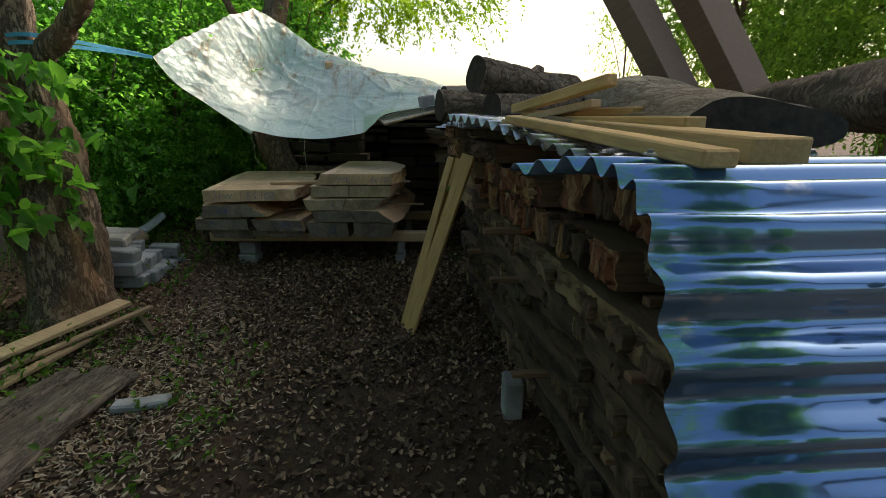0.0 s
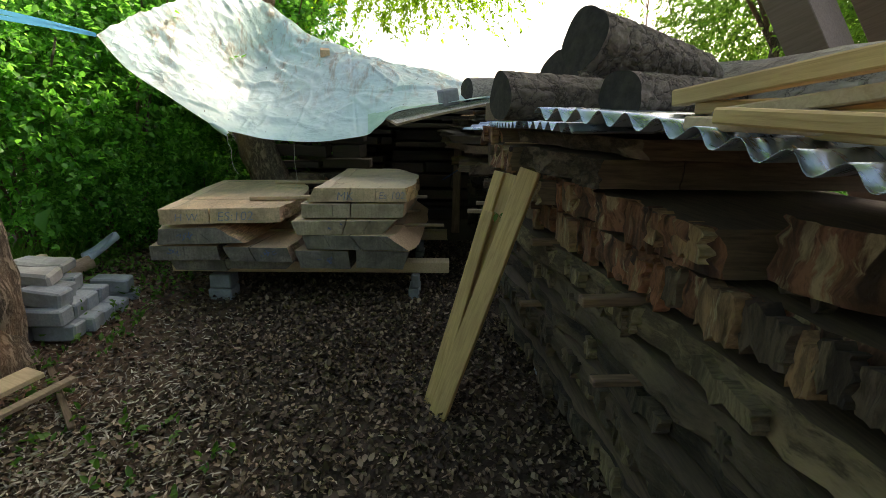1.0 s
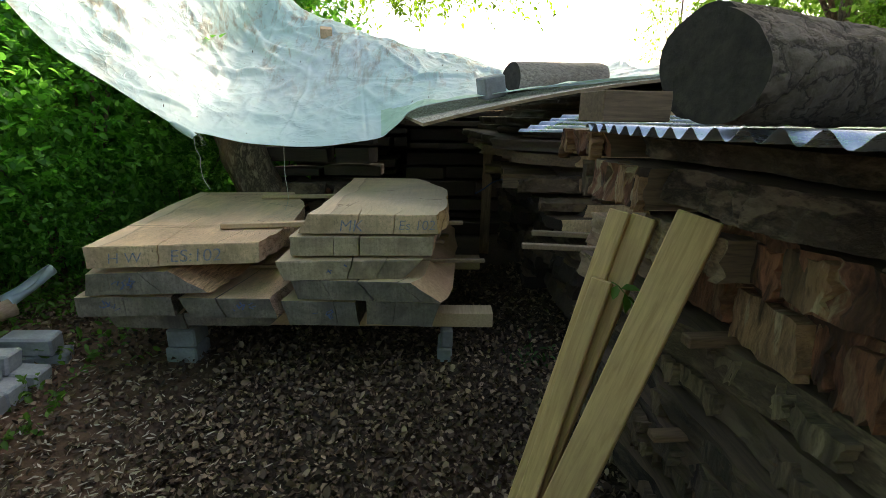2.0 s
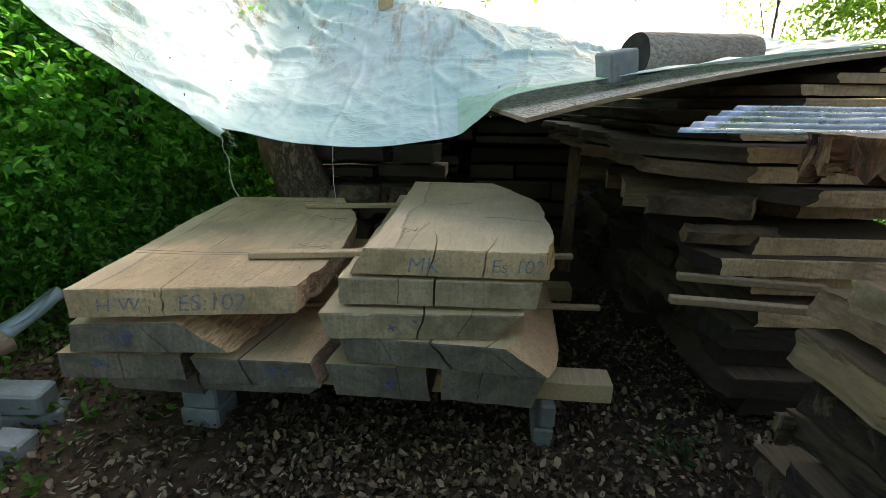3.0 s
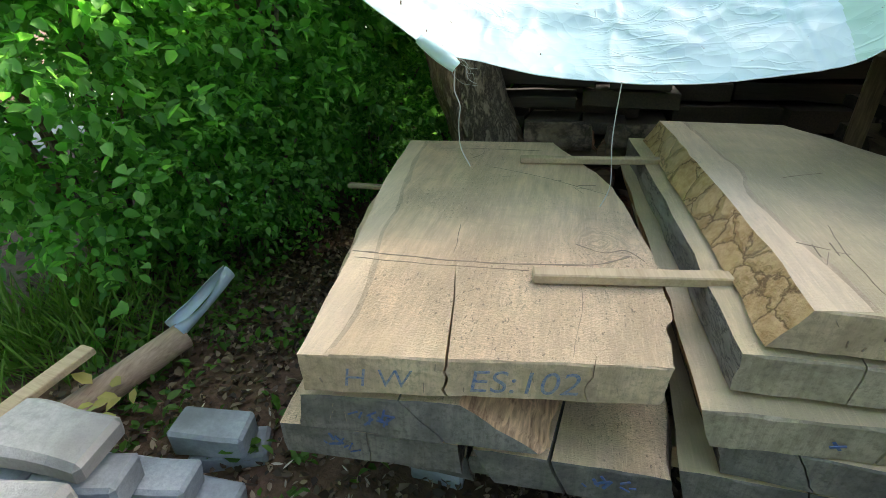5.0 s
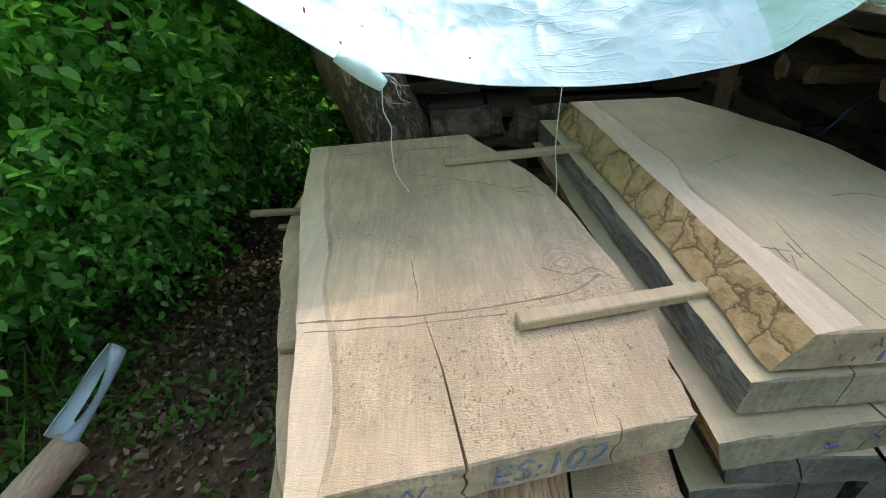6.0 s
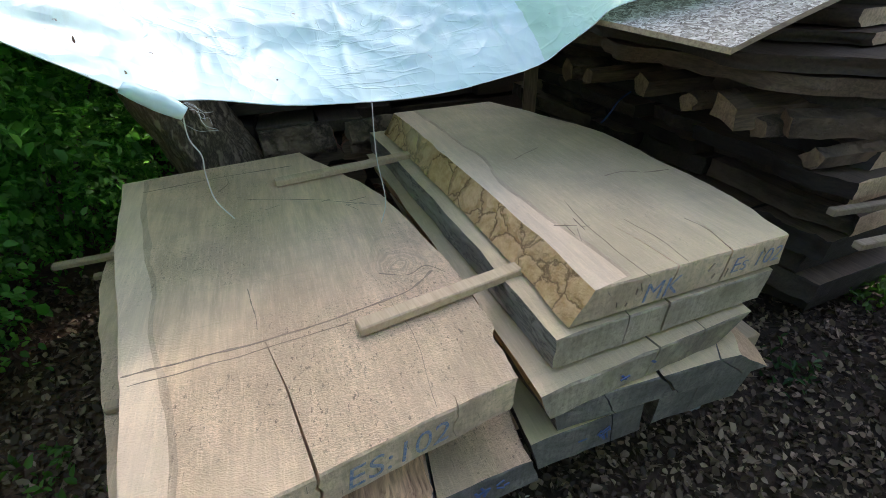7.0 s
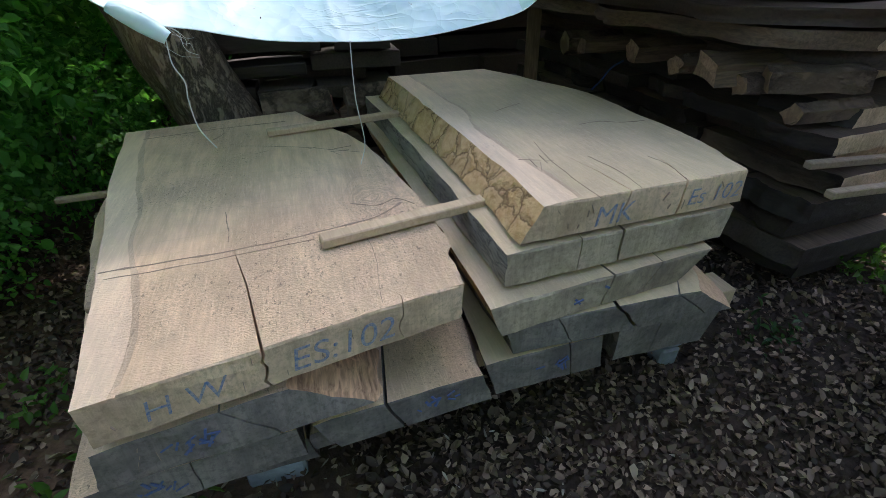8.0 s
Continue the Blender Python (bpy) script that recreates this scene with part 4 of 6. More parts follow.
def bark_row(parent, off, y0, y1, top, tall, seed, kinds, share):
    rng = random.Random(seed)
    y = y0 + 0.02
    while y < y1 - 0.03:
        wide = min(rng.choice((0.05, 0.08, 0.12, 0.17, 0.22)) * rng.uniform(0.8, 1.2), y1 - y)
        if rng.random() < share:
            high = tall * rng.uniform(0.7, 1.08)
            bark_piece(parent, y + wide / 2, wide * rng.uniform(0.86, 1.04), face_x(y + wide / 2) + off - rng.uniform(0.004, 0.034), top - rng.uniform(-0.004, 0.03), high, seed * 50 + int(y * 100), rng.choice(kinds))
        y += wide


def build_near_pile():
    # top, thickness, offset of the face, near end, far end, edge material, unevenness, torn, label
    foot, rough_edge = "weathered slab with rough edge low in the pile", "weathered slab with rough sapwood edge"
    layers = [
        (0.30, 0.11, -0.02, 0.75, 4.02, M_EDGE, 0.02, 0.012, foot),
        (0.43, 0.11, 0.03, 0.62, 4.22, M_EDGE, 0.02, 0.012, foot),
        (0.55, 0.10, -0.03, 0.70, 4.00, M_EDGE, 0.03, 0.014, rough_edge),
        (0.66, 0.095, 0.00, 0.58, 4.10, M_EDGE, 0.03, 0.014, rough_edge),
        (0.78, 0.10, 0.02, 0.66, 4.06, M_EDGE, 0.03, 0.014, rough_edge),
        (0.915, 0.10, 0.00, 0.60, 4.12, M_WANE, 0.03, 0.02, "wide dark slab with pale sapwood edge"),
        (1.10, 0.14, 0.02, 1.38, 3.55, M_BARK_RED, 0.03, 0.034, "thick slab with torn red-brown bark"),
        (1.255, 0.13, -0.03, 2.05, 3.25, M_BARK_RED, 0.04, 0.038, "thick slab with torn red-brown bark"),
        (1.03, 0.10, 0.16, 0.62, 1.30, M_EDGE, 0.03, 0.012, "short dark offcut slab in the pile"),
        (1.13, 0.09, 0.10, 0.60, 1.34, M_EDGE, 0.04, 0.02, "thick weathered slab with ragged edge"),
        (1.305, 0.16, 0.11, 0.75, 2.02, M_BARK_RED, 0.045, 0.036, "thick weathered slab with ragged edge under the metal sheets"),
        (1.38, 0.10, -0.10, 2.55, 3.34, M_FLAKY, 0.04, 0.035, "short brown slab under the metal sheets"),
        (1.375, 0.12, -0.17, 3.36, 3.72, M_BARK_RED, 0.015, 0.03, "short chunk with split pale bark at the pile's end"),
        (1.235, 0.11, -0.10, 3.10, 3.46, M_SAPWOOD, 0.03, 0.03, "short chunk with torn bark at the pile's end"),
        (1.13, 0.08, -0.05, 3.40, 3.95, M_FRESH_X, 0.02, 0.01, "short brown slab at the pile's end"),
        (1.03, 0.08, 0.06, 3.30, 4.15, M_MID, 0.02, 0.012, "brown slab at the pile's end"),
        (1.468, 0.085, -0.16, 3.66, 4.05, M_BARK_RED, 0.02, 0.02, "dark red-brown slab under the metal sheets"),
        (1.455, 0.06, -0.08, 2.35, 3.60, M_FLAKY, 0.03, 0.02, "brown board on top of the pile"),
    ]
    for k, (top, thick, off, y0, y1, edge, rag, torn, label) in enumerate(layers):
        rng = random.Random(k)
        left = [(face_x(y) + off + rng.uniform(-1, 1) * rag, y) for y in np.linspace(y0, y1, 10)[1:-1]]
        right = [(face_x(y) + 0.85, y) for y in np.linspace(y0, y1, 4)[1:-1]]
        ob = slab(label, ((face_x(y0) + off, y0), (face_x(y0) + 0.85, y0)), ((face_x(y1) + off, y1), (face_x(y1) + 0.85, y1)), right, left, top, thick, M_OLD, M_OLD_X, edge,
             [(0.3, 0.2, 0.02, 0.004)], 0, rng.uniform(-0.03, 0.03), (0, 0), k + 30, "slabs in the near pile", rag, torn=torn)
        if edge is M_BARK_RED:
            bark_row(ob, off, y0, y1, top, thick, k + 3, BARKS, 0.86)
        elif edge in (M_EDGE, M_WANE):
            bark_row(ob, off, max(y0, 0.9), y1, top - 0.01, thick * 0.8, k + 3, FLAKES[1:] if edge is M_WANE else FLAKES, 0.5)
    for k, (y, z, out) in enumerate([(2.42, 0.92, 0.19), (2.33, 0.665, 0.17), (1.2, 0.44, 0.05), (3.2, 0.92, 0.1), (3.25, 0.57, 0.12), (1.1, 0.80, 0.06), (1.95, 0.31, 0.14), (0.72, 0.8, 0.02), (1.36, 0.933, -0.12)]):
        board("stacking_stick", (face_x(y) - out, y, z), (face_x(y) + 0.6, y + 0.06, z), 0.045, 0.025 if z < 0.9 else 0.033, M_MID, "thin stacking stick poking out of the slab pile", "stick", "stacking sticks", seed=k)
    for x, y in ((0.40, 2.12), (0.42, 3.5), (1.1, 1.9), (0.95, 3.3), (0.6, 0.9)):
        g = ground_z(x, y)
        b = thing("concrete_block", "grey concrete block under the slab pile", "block", box_mesh("concrete_block", (0.10, 0.14, 0.2 - g), M_CONCRETE, 0.01, 0.004, 3), "concrete blocks")
        b.location = (x, y, (0.19 + g) / 2)


build_near_pile()


# ---- slab pile behind the stack ----
def split_block(a, b, r, seed):
    """A short piece of split wood with a cornered, uneven section."""
    rng = random.Random(seed + 70)
    m = between(a, b)
    long = (Vector(b) - Vector(a)).length
    sides = rng.choice((4, 5, 5))
    section = [(r * rng.uniform(0.75, 1.35) * math.cos(t), r * rng.uniform(0.8, 1.0) * math.sin(t)) for t in [2 * math.pi * (k + rng.uniform(-0.22, 0.22)) / sides + 0.6 for k in range(sides)]]
    dense = []
    for k in range(sides):
        p, q = Vector(section[k]), Vector(section[(k + 1) % sides])
        dense += [p, p.lerp(q, 0.35) * rng.uniform(0.98, 1.05), p.lerp(q, 0.7) * rng.uniform(0.98, 1.05)]
    n, rows = len(dense), 7
    verts, faces = [], []
    for j in range(rows):
        for i, p in enumerate(dense):
            k = 1 + 0.30 * noise.noise((j * 0.5, i * 0.6, seed * 3.0)) + 0.12 * noise.noise((j * 1.7, i * 1.9, seed))
            skew = (j in (0, rows - 1)) * 0.014 * noise.noise((i * 0.5, seed, j))
            verts.append(m @ Vector((p.x * k, long * (j / (rows - 1) - 0.5) + skew, p.y * k)))
    for j in range(rows - 1):
        for i in range(n):
            t = (i + 1) % n
            faces.append((j * n + i, j * n + t, (j + 1) * n + t, (j + 1) * n + i))
    ob = thing("split_log", "short split brown log laid across the far pile", "log", mesh_of("split_log", verts, faces, M_FLAKY if seed % 3 else M_OLD_X), "split logs in the far pile")
    for j in (0, rows - 1):
        child("split_end", mesh_of("split_end", verts[j * n:(j + 1) * n], [tuple(range(n))], M_END_SPLIT), ob, "brown split end")


def build_far_pile():
    layers = [
        (0.24, 0.10, 0.40, 4.80, 0.0), (0.36, 0.10, 0.46, 4.76, 0.0), (0.48, 0.10, 0.42, 4.86, 0.03), (0.60, 0.10, 0.44, 4.78, 0.0),
        (0.72, 0.10, 0.40, 4.76, 0.02), (0.82, 0.08, 0.42, 4.82, 0.0), (0.93, 0.075, 0.30, 4.72, 0.0), (1.02, 0.075, 0.40, 4.78, -0.06),
        (1.215, 0.065, 0.34, 4.72, -0.06), (1.295, 0.065, 0.05, 4.77, 0.05), (1.37, 0.060, 0.00, 4.75, 0.03),
        (1.425, 0.045, 0.16, 4.95, 0.0), (1.21, 0.18, 0.46, 5.05, 0.0), (1.499, 0.064, 0.22, 5.02, 0.02), (1.555, 0.055, 0.42, 5.0, 0.0), (1.61, 0.045, 0.46, 5.02, 0.0), (1.655, 0.04, 0.62, 5.0, 0.0), (1.695, 0.035, 0.80, 5.03, 0.0), (1.73, 0.033, 0.95, 5.08, 0.0), (1.762, 0.03, 1.12, 5.12, 0.0),
    ]
    for k, (top, thick, x, y, bulge) in enumerate(layers):
        rng = random.Random(k + 80)
        back = 7.3 + rng.uniform(-0.2, 0.3)
        left = [(x - 0.10 * (yy - y) - bulge * math.sin((yy - y) * 2.2) + rng.uniform(-0.09, 0.06), yy) for yy in np.linspace(y, back, 8)[1:-1]]
        cut = rng.uniform(0.08, 0.30) if k > 5 else rng.uniform(0.03, 0.15)
        left = [(x + 0.4 * cut + rng.uniform(-0.03, 0.03), y + 0.10)] + left
        if k < 8:
            # short lengths laid end to end, none quite in line
            y_at = y
            while y_at < back - 0.3:
                y_to = min(back, y_at + rng.uniform(0.35, 0.9))
                xo = x - 0.10 * (y_at - y) + rng.uniform(-0.11, 0.09)
                lift = rng.uniform(-0.02, 0.0)
                side = [(xo + rng.uniform(-0.04, 0.03), yy) for yy in np.linspace(y_at, y_to, 5)[1:-1]]
                # near-black edges and ends put the pile's shade into the colour
                slab("weathered slab end low in the far pile, darkened for shade", ((xo + rng.uniform(0.0, 0.05), y_at), (x + 0.72, y_at + 0.03)), ((xo - 0.02, y_to - 0.02), (x + 0.72, y_to - 0.02)), [(x + 0.72, (y_at + y_to) / 2)], side, top + lift, thick, M_OLD,
                     M_DEEP_SHADE if k < 4 or y_at > y else M_END_BROWN, (M_DEEP_SHADE, M_OLD_SHADED, M_EDGE)[rng.randrange(3)], [], 0, rng.uniform(-0.03, 0.04), (0, 0), k * 9 + int(y_at * 7), "slabs in the far pile", 0.02, torn=0.022)
                y_at = y_to
            continue
        far = max(x + 0.66, 1.45)
        # most of these edges take the wood tone darkened for shade
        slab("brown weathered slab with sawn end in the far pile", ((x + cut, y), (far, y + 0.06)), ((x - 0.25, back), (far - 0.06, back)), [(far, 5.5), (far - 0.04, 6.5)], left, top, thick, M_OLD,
             M_DEEP_SHADE if k < 4 else M_END_BROWN, M_DEEP_SHADE if k < 8 else (M_OLD_SHADED if k % 3 else M_OLD), [(0.45, 0.1, 0.01, 0.004)], 0, rng.uniform(-0.02, 0.03), (0, 0), k + 60, "slabs in the far pile", 0.05, torn=0.02)
    for k, (a, b) in enumerate([((0.067, 4.675, 0.86), (0.60, 4.62, 0.85)), ((-0.013, 4.51, 0.825), (0.50, 4.48, 0.815))]):
        board("stacking_stick", a, b, 0.035, 0.03, M_FRESH_X, "weathered grey stick lying out from the far pile", "stick", "stacking sticks", seed=k)
    for x, y in ((0.6, 5.3), (0.45, 6.6), (1.1, 5.3), (0.95, 6.6)):
        g = ground_z(x, y)
        b = thing("concrete_block", "grey concrete block under the far slab pile", "block", box_mesh("concrete_block", (0.13, 0.2, 0.15 - g), M_CONCRETE, 0.01, 0.004, 3), "concrete blocks")
        b.location = (x, y, (0.14 + g) / 2)
    for k, (a, b, r) in enumerate([((-0.055, 5.15, 1.11), (0.45, 5.08, 1.12), 0.085), ((0.03, 5.04, 1.07), (0.45, 4.97, 1.075), 0.05), ((0.09, 4.98, 1.10), (0.37, 4.79, 1.12), 0.068), ((0.0, 5.73, 1.095), (0.45, 5.68, 1.10), 0.07),
                                   ((0.02, 5.42, 1.075), (0.42, 5.38, 1.075), 0.055), ((-0.02, 6.38, 1.03), (0.4, 6.30, 1.04), 0.075), ((-0.10, 6.05, 1.07), (0.4, 6.02, 1.07), 0.06), ((0.14, 4.86, 0.99), (0.5, 4.83, 0.99), 0.05)]):
        split_block(a, b, r, k)
    # strand board cover
    verts, faces, n = [], [], 12
    for i in range(n + 1):
        p = 1.6 * i / n
        for j in range(2):
            for low in (0, 0.018):
                verts.append((-0.57 + 1.2 * p - 0.26 * j, 4.77 + 0.16 * p + 1.22 * j, 1.468 + 0.32 * p - 0.08 * p * p + 0.06 * j - low))
    for i in range(n):
        q, r = 4 * i, 4 * i + 4
        faces += [(q, r, r + 2, q + 2), (q + 1, q + 3, r + 3, r + 1), (q, q + 1, r + 1, r), (q + 2, r + 2, r + 3, q + 3)]
    faces += [(0, 2, 3, 1), (4 * n, 4 * n + 1, 4 * n + 3, 4 * n + 2)]
    me = mesh_of("strand_board", verts, faces, [M_OSB, M_OSB_EDGE])
    for k, face in enumerate(me.polygons):
        face.material_index = 1 if k % 4 > 1 or k >= 4 * n else 0
    thing("strand_board", "grey weathered strand board covering the far pile", "board", me)


build_far_pile()


# ---- timber stacks at the back, their shade put into the colour ----
def build_back_stacks():
    rng = random.Random(5)
    lab = "old squared timber in the stack at the back, darkened for shade"
    # row at y 8.47 is added, and the last left gapless, to block light
    for x0, x1, y, top, wide in ((-2.16, -1.15, 6.66, 1.42, 0.28), (-2.45, -0.95, 7.9, 1.72, 0.5), (-0.95, 1.15, 8.0, 1.70, 0.5), (-2.6, 1.3, 8.47, 1.68, 0.4), (-3.0, 1.6, 8.9, 1.74, 0.3)):
        z = 0.10
        while z < top:
            h = rng.choice((0.07, 0.11, 0.15, 0.18))
            a = x0 + rng.uniform(-0.08, 0.12)
            b = x1 + rng.uniform(-0.2, 0.1)
            ya = y + rng.uniform(-0.1, 0.06)
            cuts = sorted(rng.uniform(a + 0.15, b - 0.15) for _ in range(rng.choice((0, 1, 1, 2, 2))))
            ends = [a] + cuts + [b]
            for p, q in zip(ends, ends[1:]):
                if q - p < 0.08:
                    continue
                # the shade at the back is painted in with these near-black tones
                tone = rng.choice((M_OLD_SHADED, M_OLD_SHADED, M_DEEP_SHADE, M_OLD, M_OLD_SHADED) if y < 7 else (M_OLD_SHADED, M_DEEP_SHADE, M_DEEP_SHADE, M_OLD_SHADED))
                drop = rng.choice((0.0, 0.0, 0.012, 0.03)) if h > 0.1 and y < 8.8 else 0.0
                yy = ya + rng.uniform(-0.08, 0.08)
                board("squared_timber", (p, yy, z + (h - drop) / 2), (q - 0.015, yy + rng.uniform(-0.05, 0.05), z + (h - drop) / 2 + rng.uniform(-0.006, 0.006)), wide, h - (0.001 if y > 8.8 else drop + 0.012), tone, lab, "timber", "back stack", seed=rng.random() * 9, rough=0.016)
            z += h + (0.0 if y > 8.8 else rng.choice((0.006, 0.02, 0.03)))
    for k, (x, y, z, r) in enumerate([(-1.82, 6.42, 0.72, 0.09), (-1.62, 6.40, 0.75, 0.11), (-1.40, 6.42, 0.73, 0.10), (-1.72, 6.42, 0.54, 0.10), (-1.48, 6.42, 0.53, 0.11), (-1.60, 6.42, 0.32, 0.12), (-1.35, 6.42, 0.33, 0.11), (-1.85, 6.42, 0.33, 0.12), (-1.72, 6.42, 0.14, 0.1), (-1.48, 6.42, 0.14, 0.1)]):
        log("firewood_log", (x, y - 0.1, z), (x + 0.02, y + 0.1, z), r, "rough split log in the stack at the back", k, 0.8, M_BARK_RED, M_OLD_X, wobble=0.5, group="split logs")
    board("leaning_slab", (-0.02, 6.80, 0.1), (0.0, 6.88, 1.22), 0.10, 0.03, M_MID, "narrow brown slab leaning at the back", "slab", up=(0.3, 1, 0))
    log("gnarled_log", (-1.93, 6.33, 0.80), (-1.55, 6.36, 0.80), 0.115, "gnarled brown log lying in the stack at the back", 31, 0.8, M_FLAKY, M_OLD_X, wobble=0.7, group="split logs")
    log("gnarled_log", (-1.46, 6.35, 0.79), (-1.18, 6.36, 0.79), 0.095, "gnarled brown log lying in the stack at the back", 32, 0.8, M_FLAKY, M_OLD_X, wobble=0.7, group="split logs")


build_back_stacks()


# ---- corrugated sheets ----
def corrugated(label, edge, ridge, pitch=0.085, amp=0.012, steps=10, thick=0.0015, metal=None):
    """A corrugated sheet whose waves run along the given edge and whose ridges go out from it."""
    line = spline(edge, 24)
    dense, s_at = [line[0]], [0.0]
    for a, b in zip(line, line[1:]):
        s_at.append(s_at[-1] + (b - a).length)
        dense.append(b)
    n = int(s_at[-1] / pitch * steps)
    ridge = Vector(ridge)
    rd = ridge.normalized()
    cross = []
    k = 0
    for i in range(n + 1):
        s = s_at[-1] * i / n
        while k < len(s_at) - 2 and s_at[k + 1] < s:
            k += 1
        f = (s - s_at[k]) / max(1e-9, s_at[k + 1] - s_at[k])
        p = dense[k].lerp(dense[k + 1], f)
        tan = (dense[k + 1] - dense[k]).normalized()
        nor = tan.cross(rd).normalized()
        if nor.z < 0 and abs(nor.z) > 0.2:
            nor.negate()
        elif abs(nor.z) <= 0.2 and nor.y > 0:
            nor.negate()
        cross.append((p + nor * amp * math.sin(2 * math.pi * s / pitch), nor))
    m = 8
    verts, faces = [], []
    for side in (0, 1):
        for j in range(m + 1):
            for i, (p, nor) in enumerate(cross):
                wav = 0.004 * noise.noise((p.x * 2 + j, p.y * 2, side * 0))
                verts.append(p + ridge * (j / m) + nor * (wav - thick * side))
    row = len(cross)
    layer = row * (m + 1)
    for j in range(m):
        for i in range(row - 1):
            a = j * row + i
            faces.append((a, a + 1, a + row + 1, a + row))
            b = a + layer
            faces.append((b, b + row, b + row + 1, b + 1))
    for i in range(row - 1):
        for base in (0, m * row):
            a = base + i
            faces.append((a, a + layer, a + layer + 1, a + 1))
    for j in range(m):
        for base in (0, row - 1):
            a = j * row + base
            faces.append((a, a + row, a + row + layer, a + layer))
    return thing("corrugated_sheet", label, "metal sheet", mesh_of("corrugated_sheet", verts, faces, metal or M_SHEET, True), "corrugated sheets")


def build_sheets():
    corrugated("shiny corrugated zinc sheet bent down over the pile's end, sky reflection in its blue", [(0.19, 1.02, 1.405), (0.26, 0.87, 1.432), (0.30, 0.757, 1.442), (0.31, 0.60, 1.428), (0.30, 0.49, 1.385), (0.30, 0.43, 1.31), (0.30, 0.375, 1.21), (0.30, 0.34, 1.09), (0.30, 0.32, 0.95), (0.30, 0.31, 0.8)], (1.6, 0.12, 0.0), 0.09, 0.015)
    corrugated("worn zinc-grey corrugated sheet lying on the slab pile", [(0.04, 2.34, 1.53), (0.179, 1.994, 1.508), (0.30, 1.77, 1.463), (0.39, 1.60, 1.428), (0.477, 1.443, 1.402), (0.54, 1.32, 1.384)], (1.0, 0.50, 0.0), 0.085, 0.017, metal=M_ZINC)
    corrugated("worn zinc-grey corrugated sheet lying on the slab pile", [(0.05, 3.72, 1.480), (0.06, 3.2, 1.485), (0.08, 2.7, 1.49), (0.12, 2.2, 1.49)], (1.1, 0.1, 0.0), 0.085, 0.013, metal=M_ZINC)
    corrugated("short zinc-grey corrugated sheet lying on the far slab pile", [(-0.06, 4.56, 1.434), (0.02, 4.63, 1.458), (0.14, 4.72, 1.492), (0.27, 4.80, 1.526)], (0.85, -0.08, 0.0), 0.085, 0.012, metal=M_ZINC)


build_sheets()


def build_screws():
    """Roofing screws with pale washers in the bent sheet."""
    for x, y, z, tilt in ((0.60, 0.425, 1.335, 60), (0.63, 0.375, 1.235, 65), (0.40, 0.74, 1.462, 5)):
        root = empty_at("roofing_screw", (x, y, z), "roofing screw with a pale washer in the metal sheet", "screw", "roofing screws")
        m = Matrix.Translation((x, y, z)) @ Matrix.Rotation(radians(tilt), 4, "X")
        for name, r, h in (("washer", 0.013, 0.003), ("head", 0.006, 0.009)):
            bm = bmesh.new()
            bmesh.ops.create_cone(bm, cap_ends=True, segments=12, radius1=r, radius2=r * 0.85, depth=h)
            bmesh.ops.translate(bm, vec=(0, 0, h / 2), verts=bm.verts)
            bm.transform(m)
            me = bpy.data.meshes.new(name)
            bm.to_mesh(me)
            bm.free()
            me.materials.append(M_CLAY if name == "washer" else M_CONCRETE)
            child(name, me, root)


build_screws()


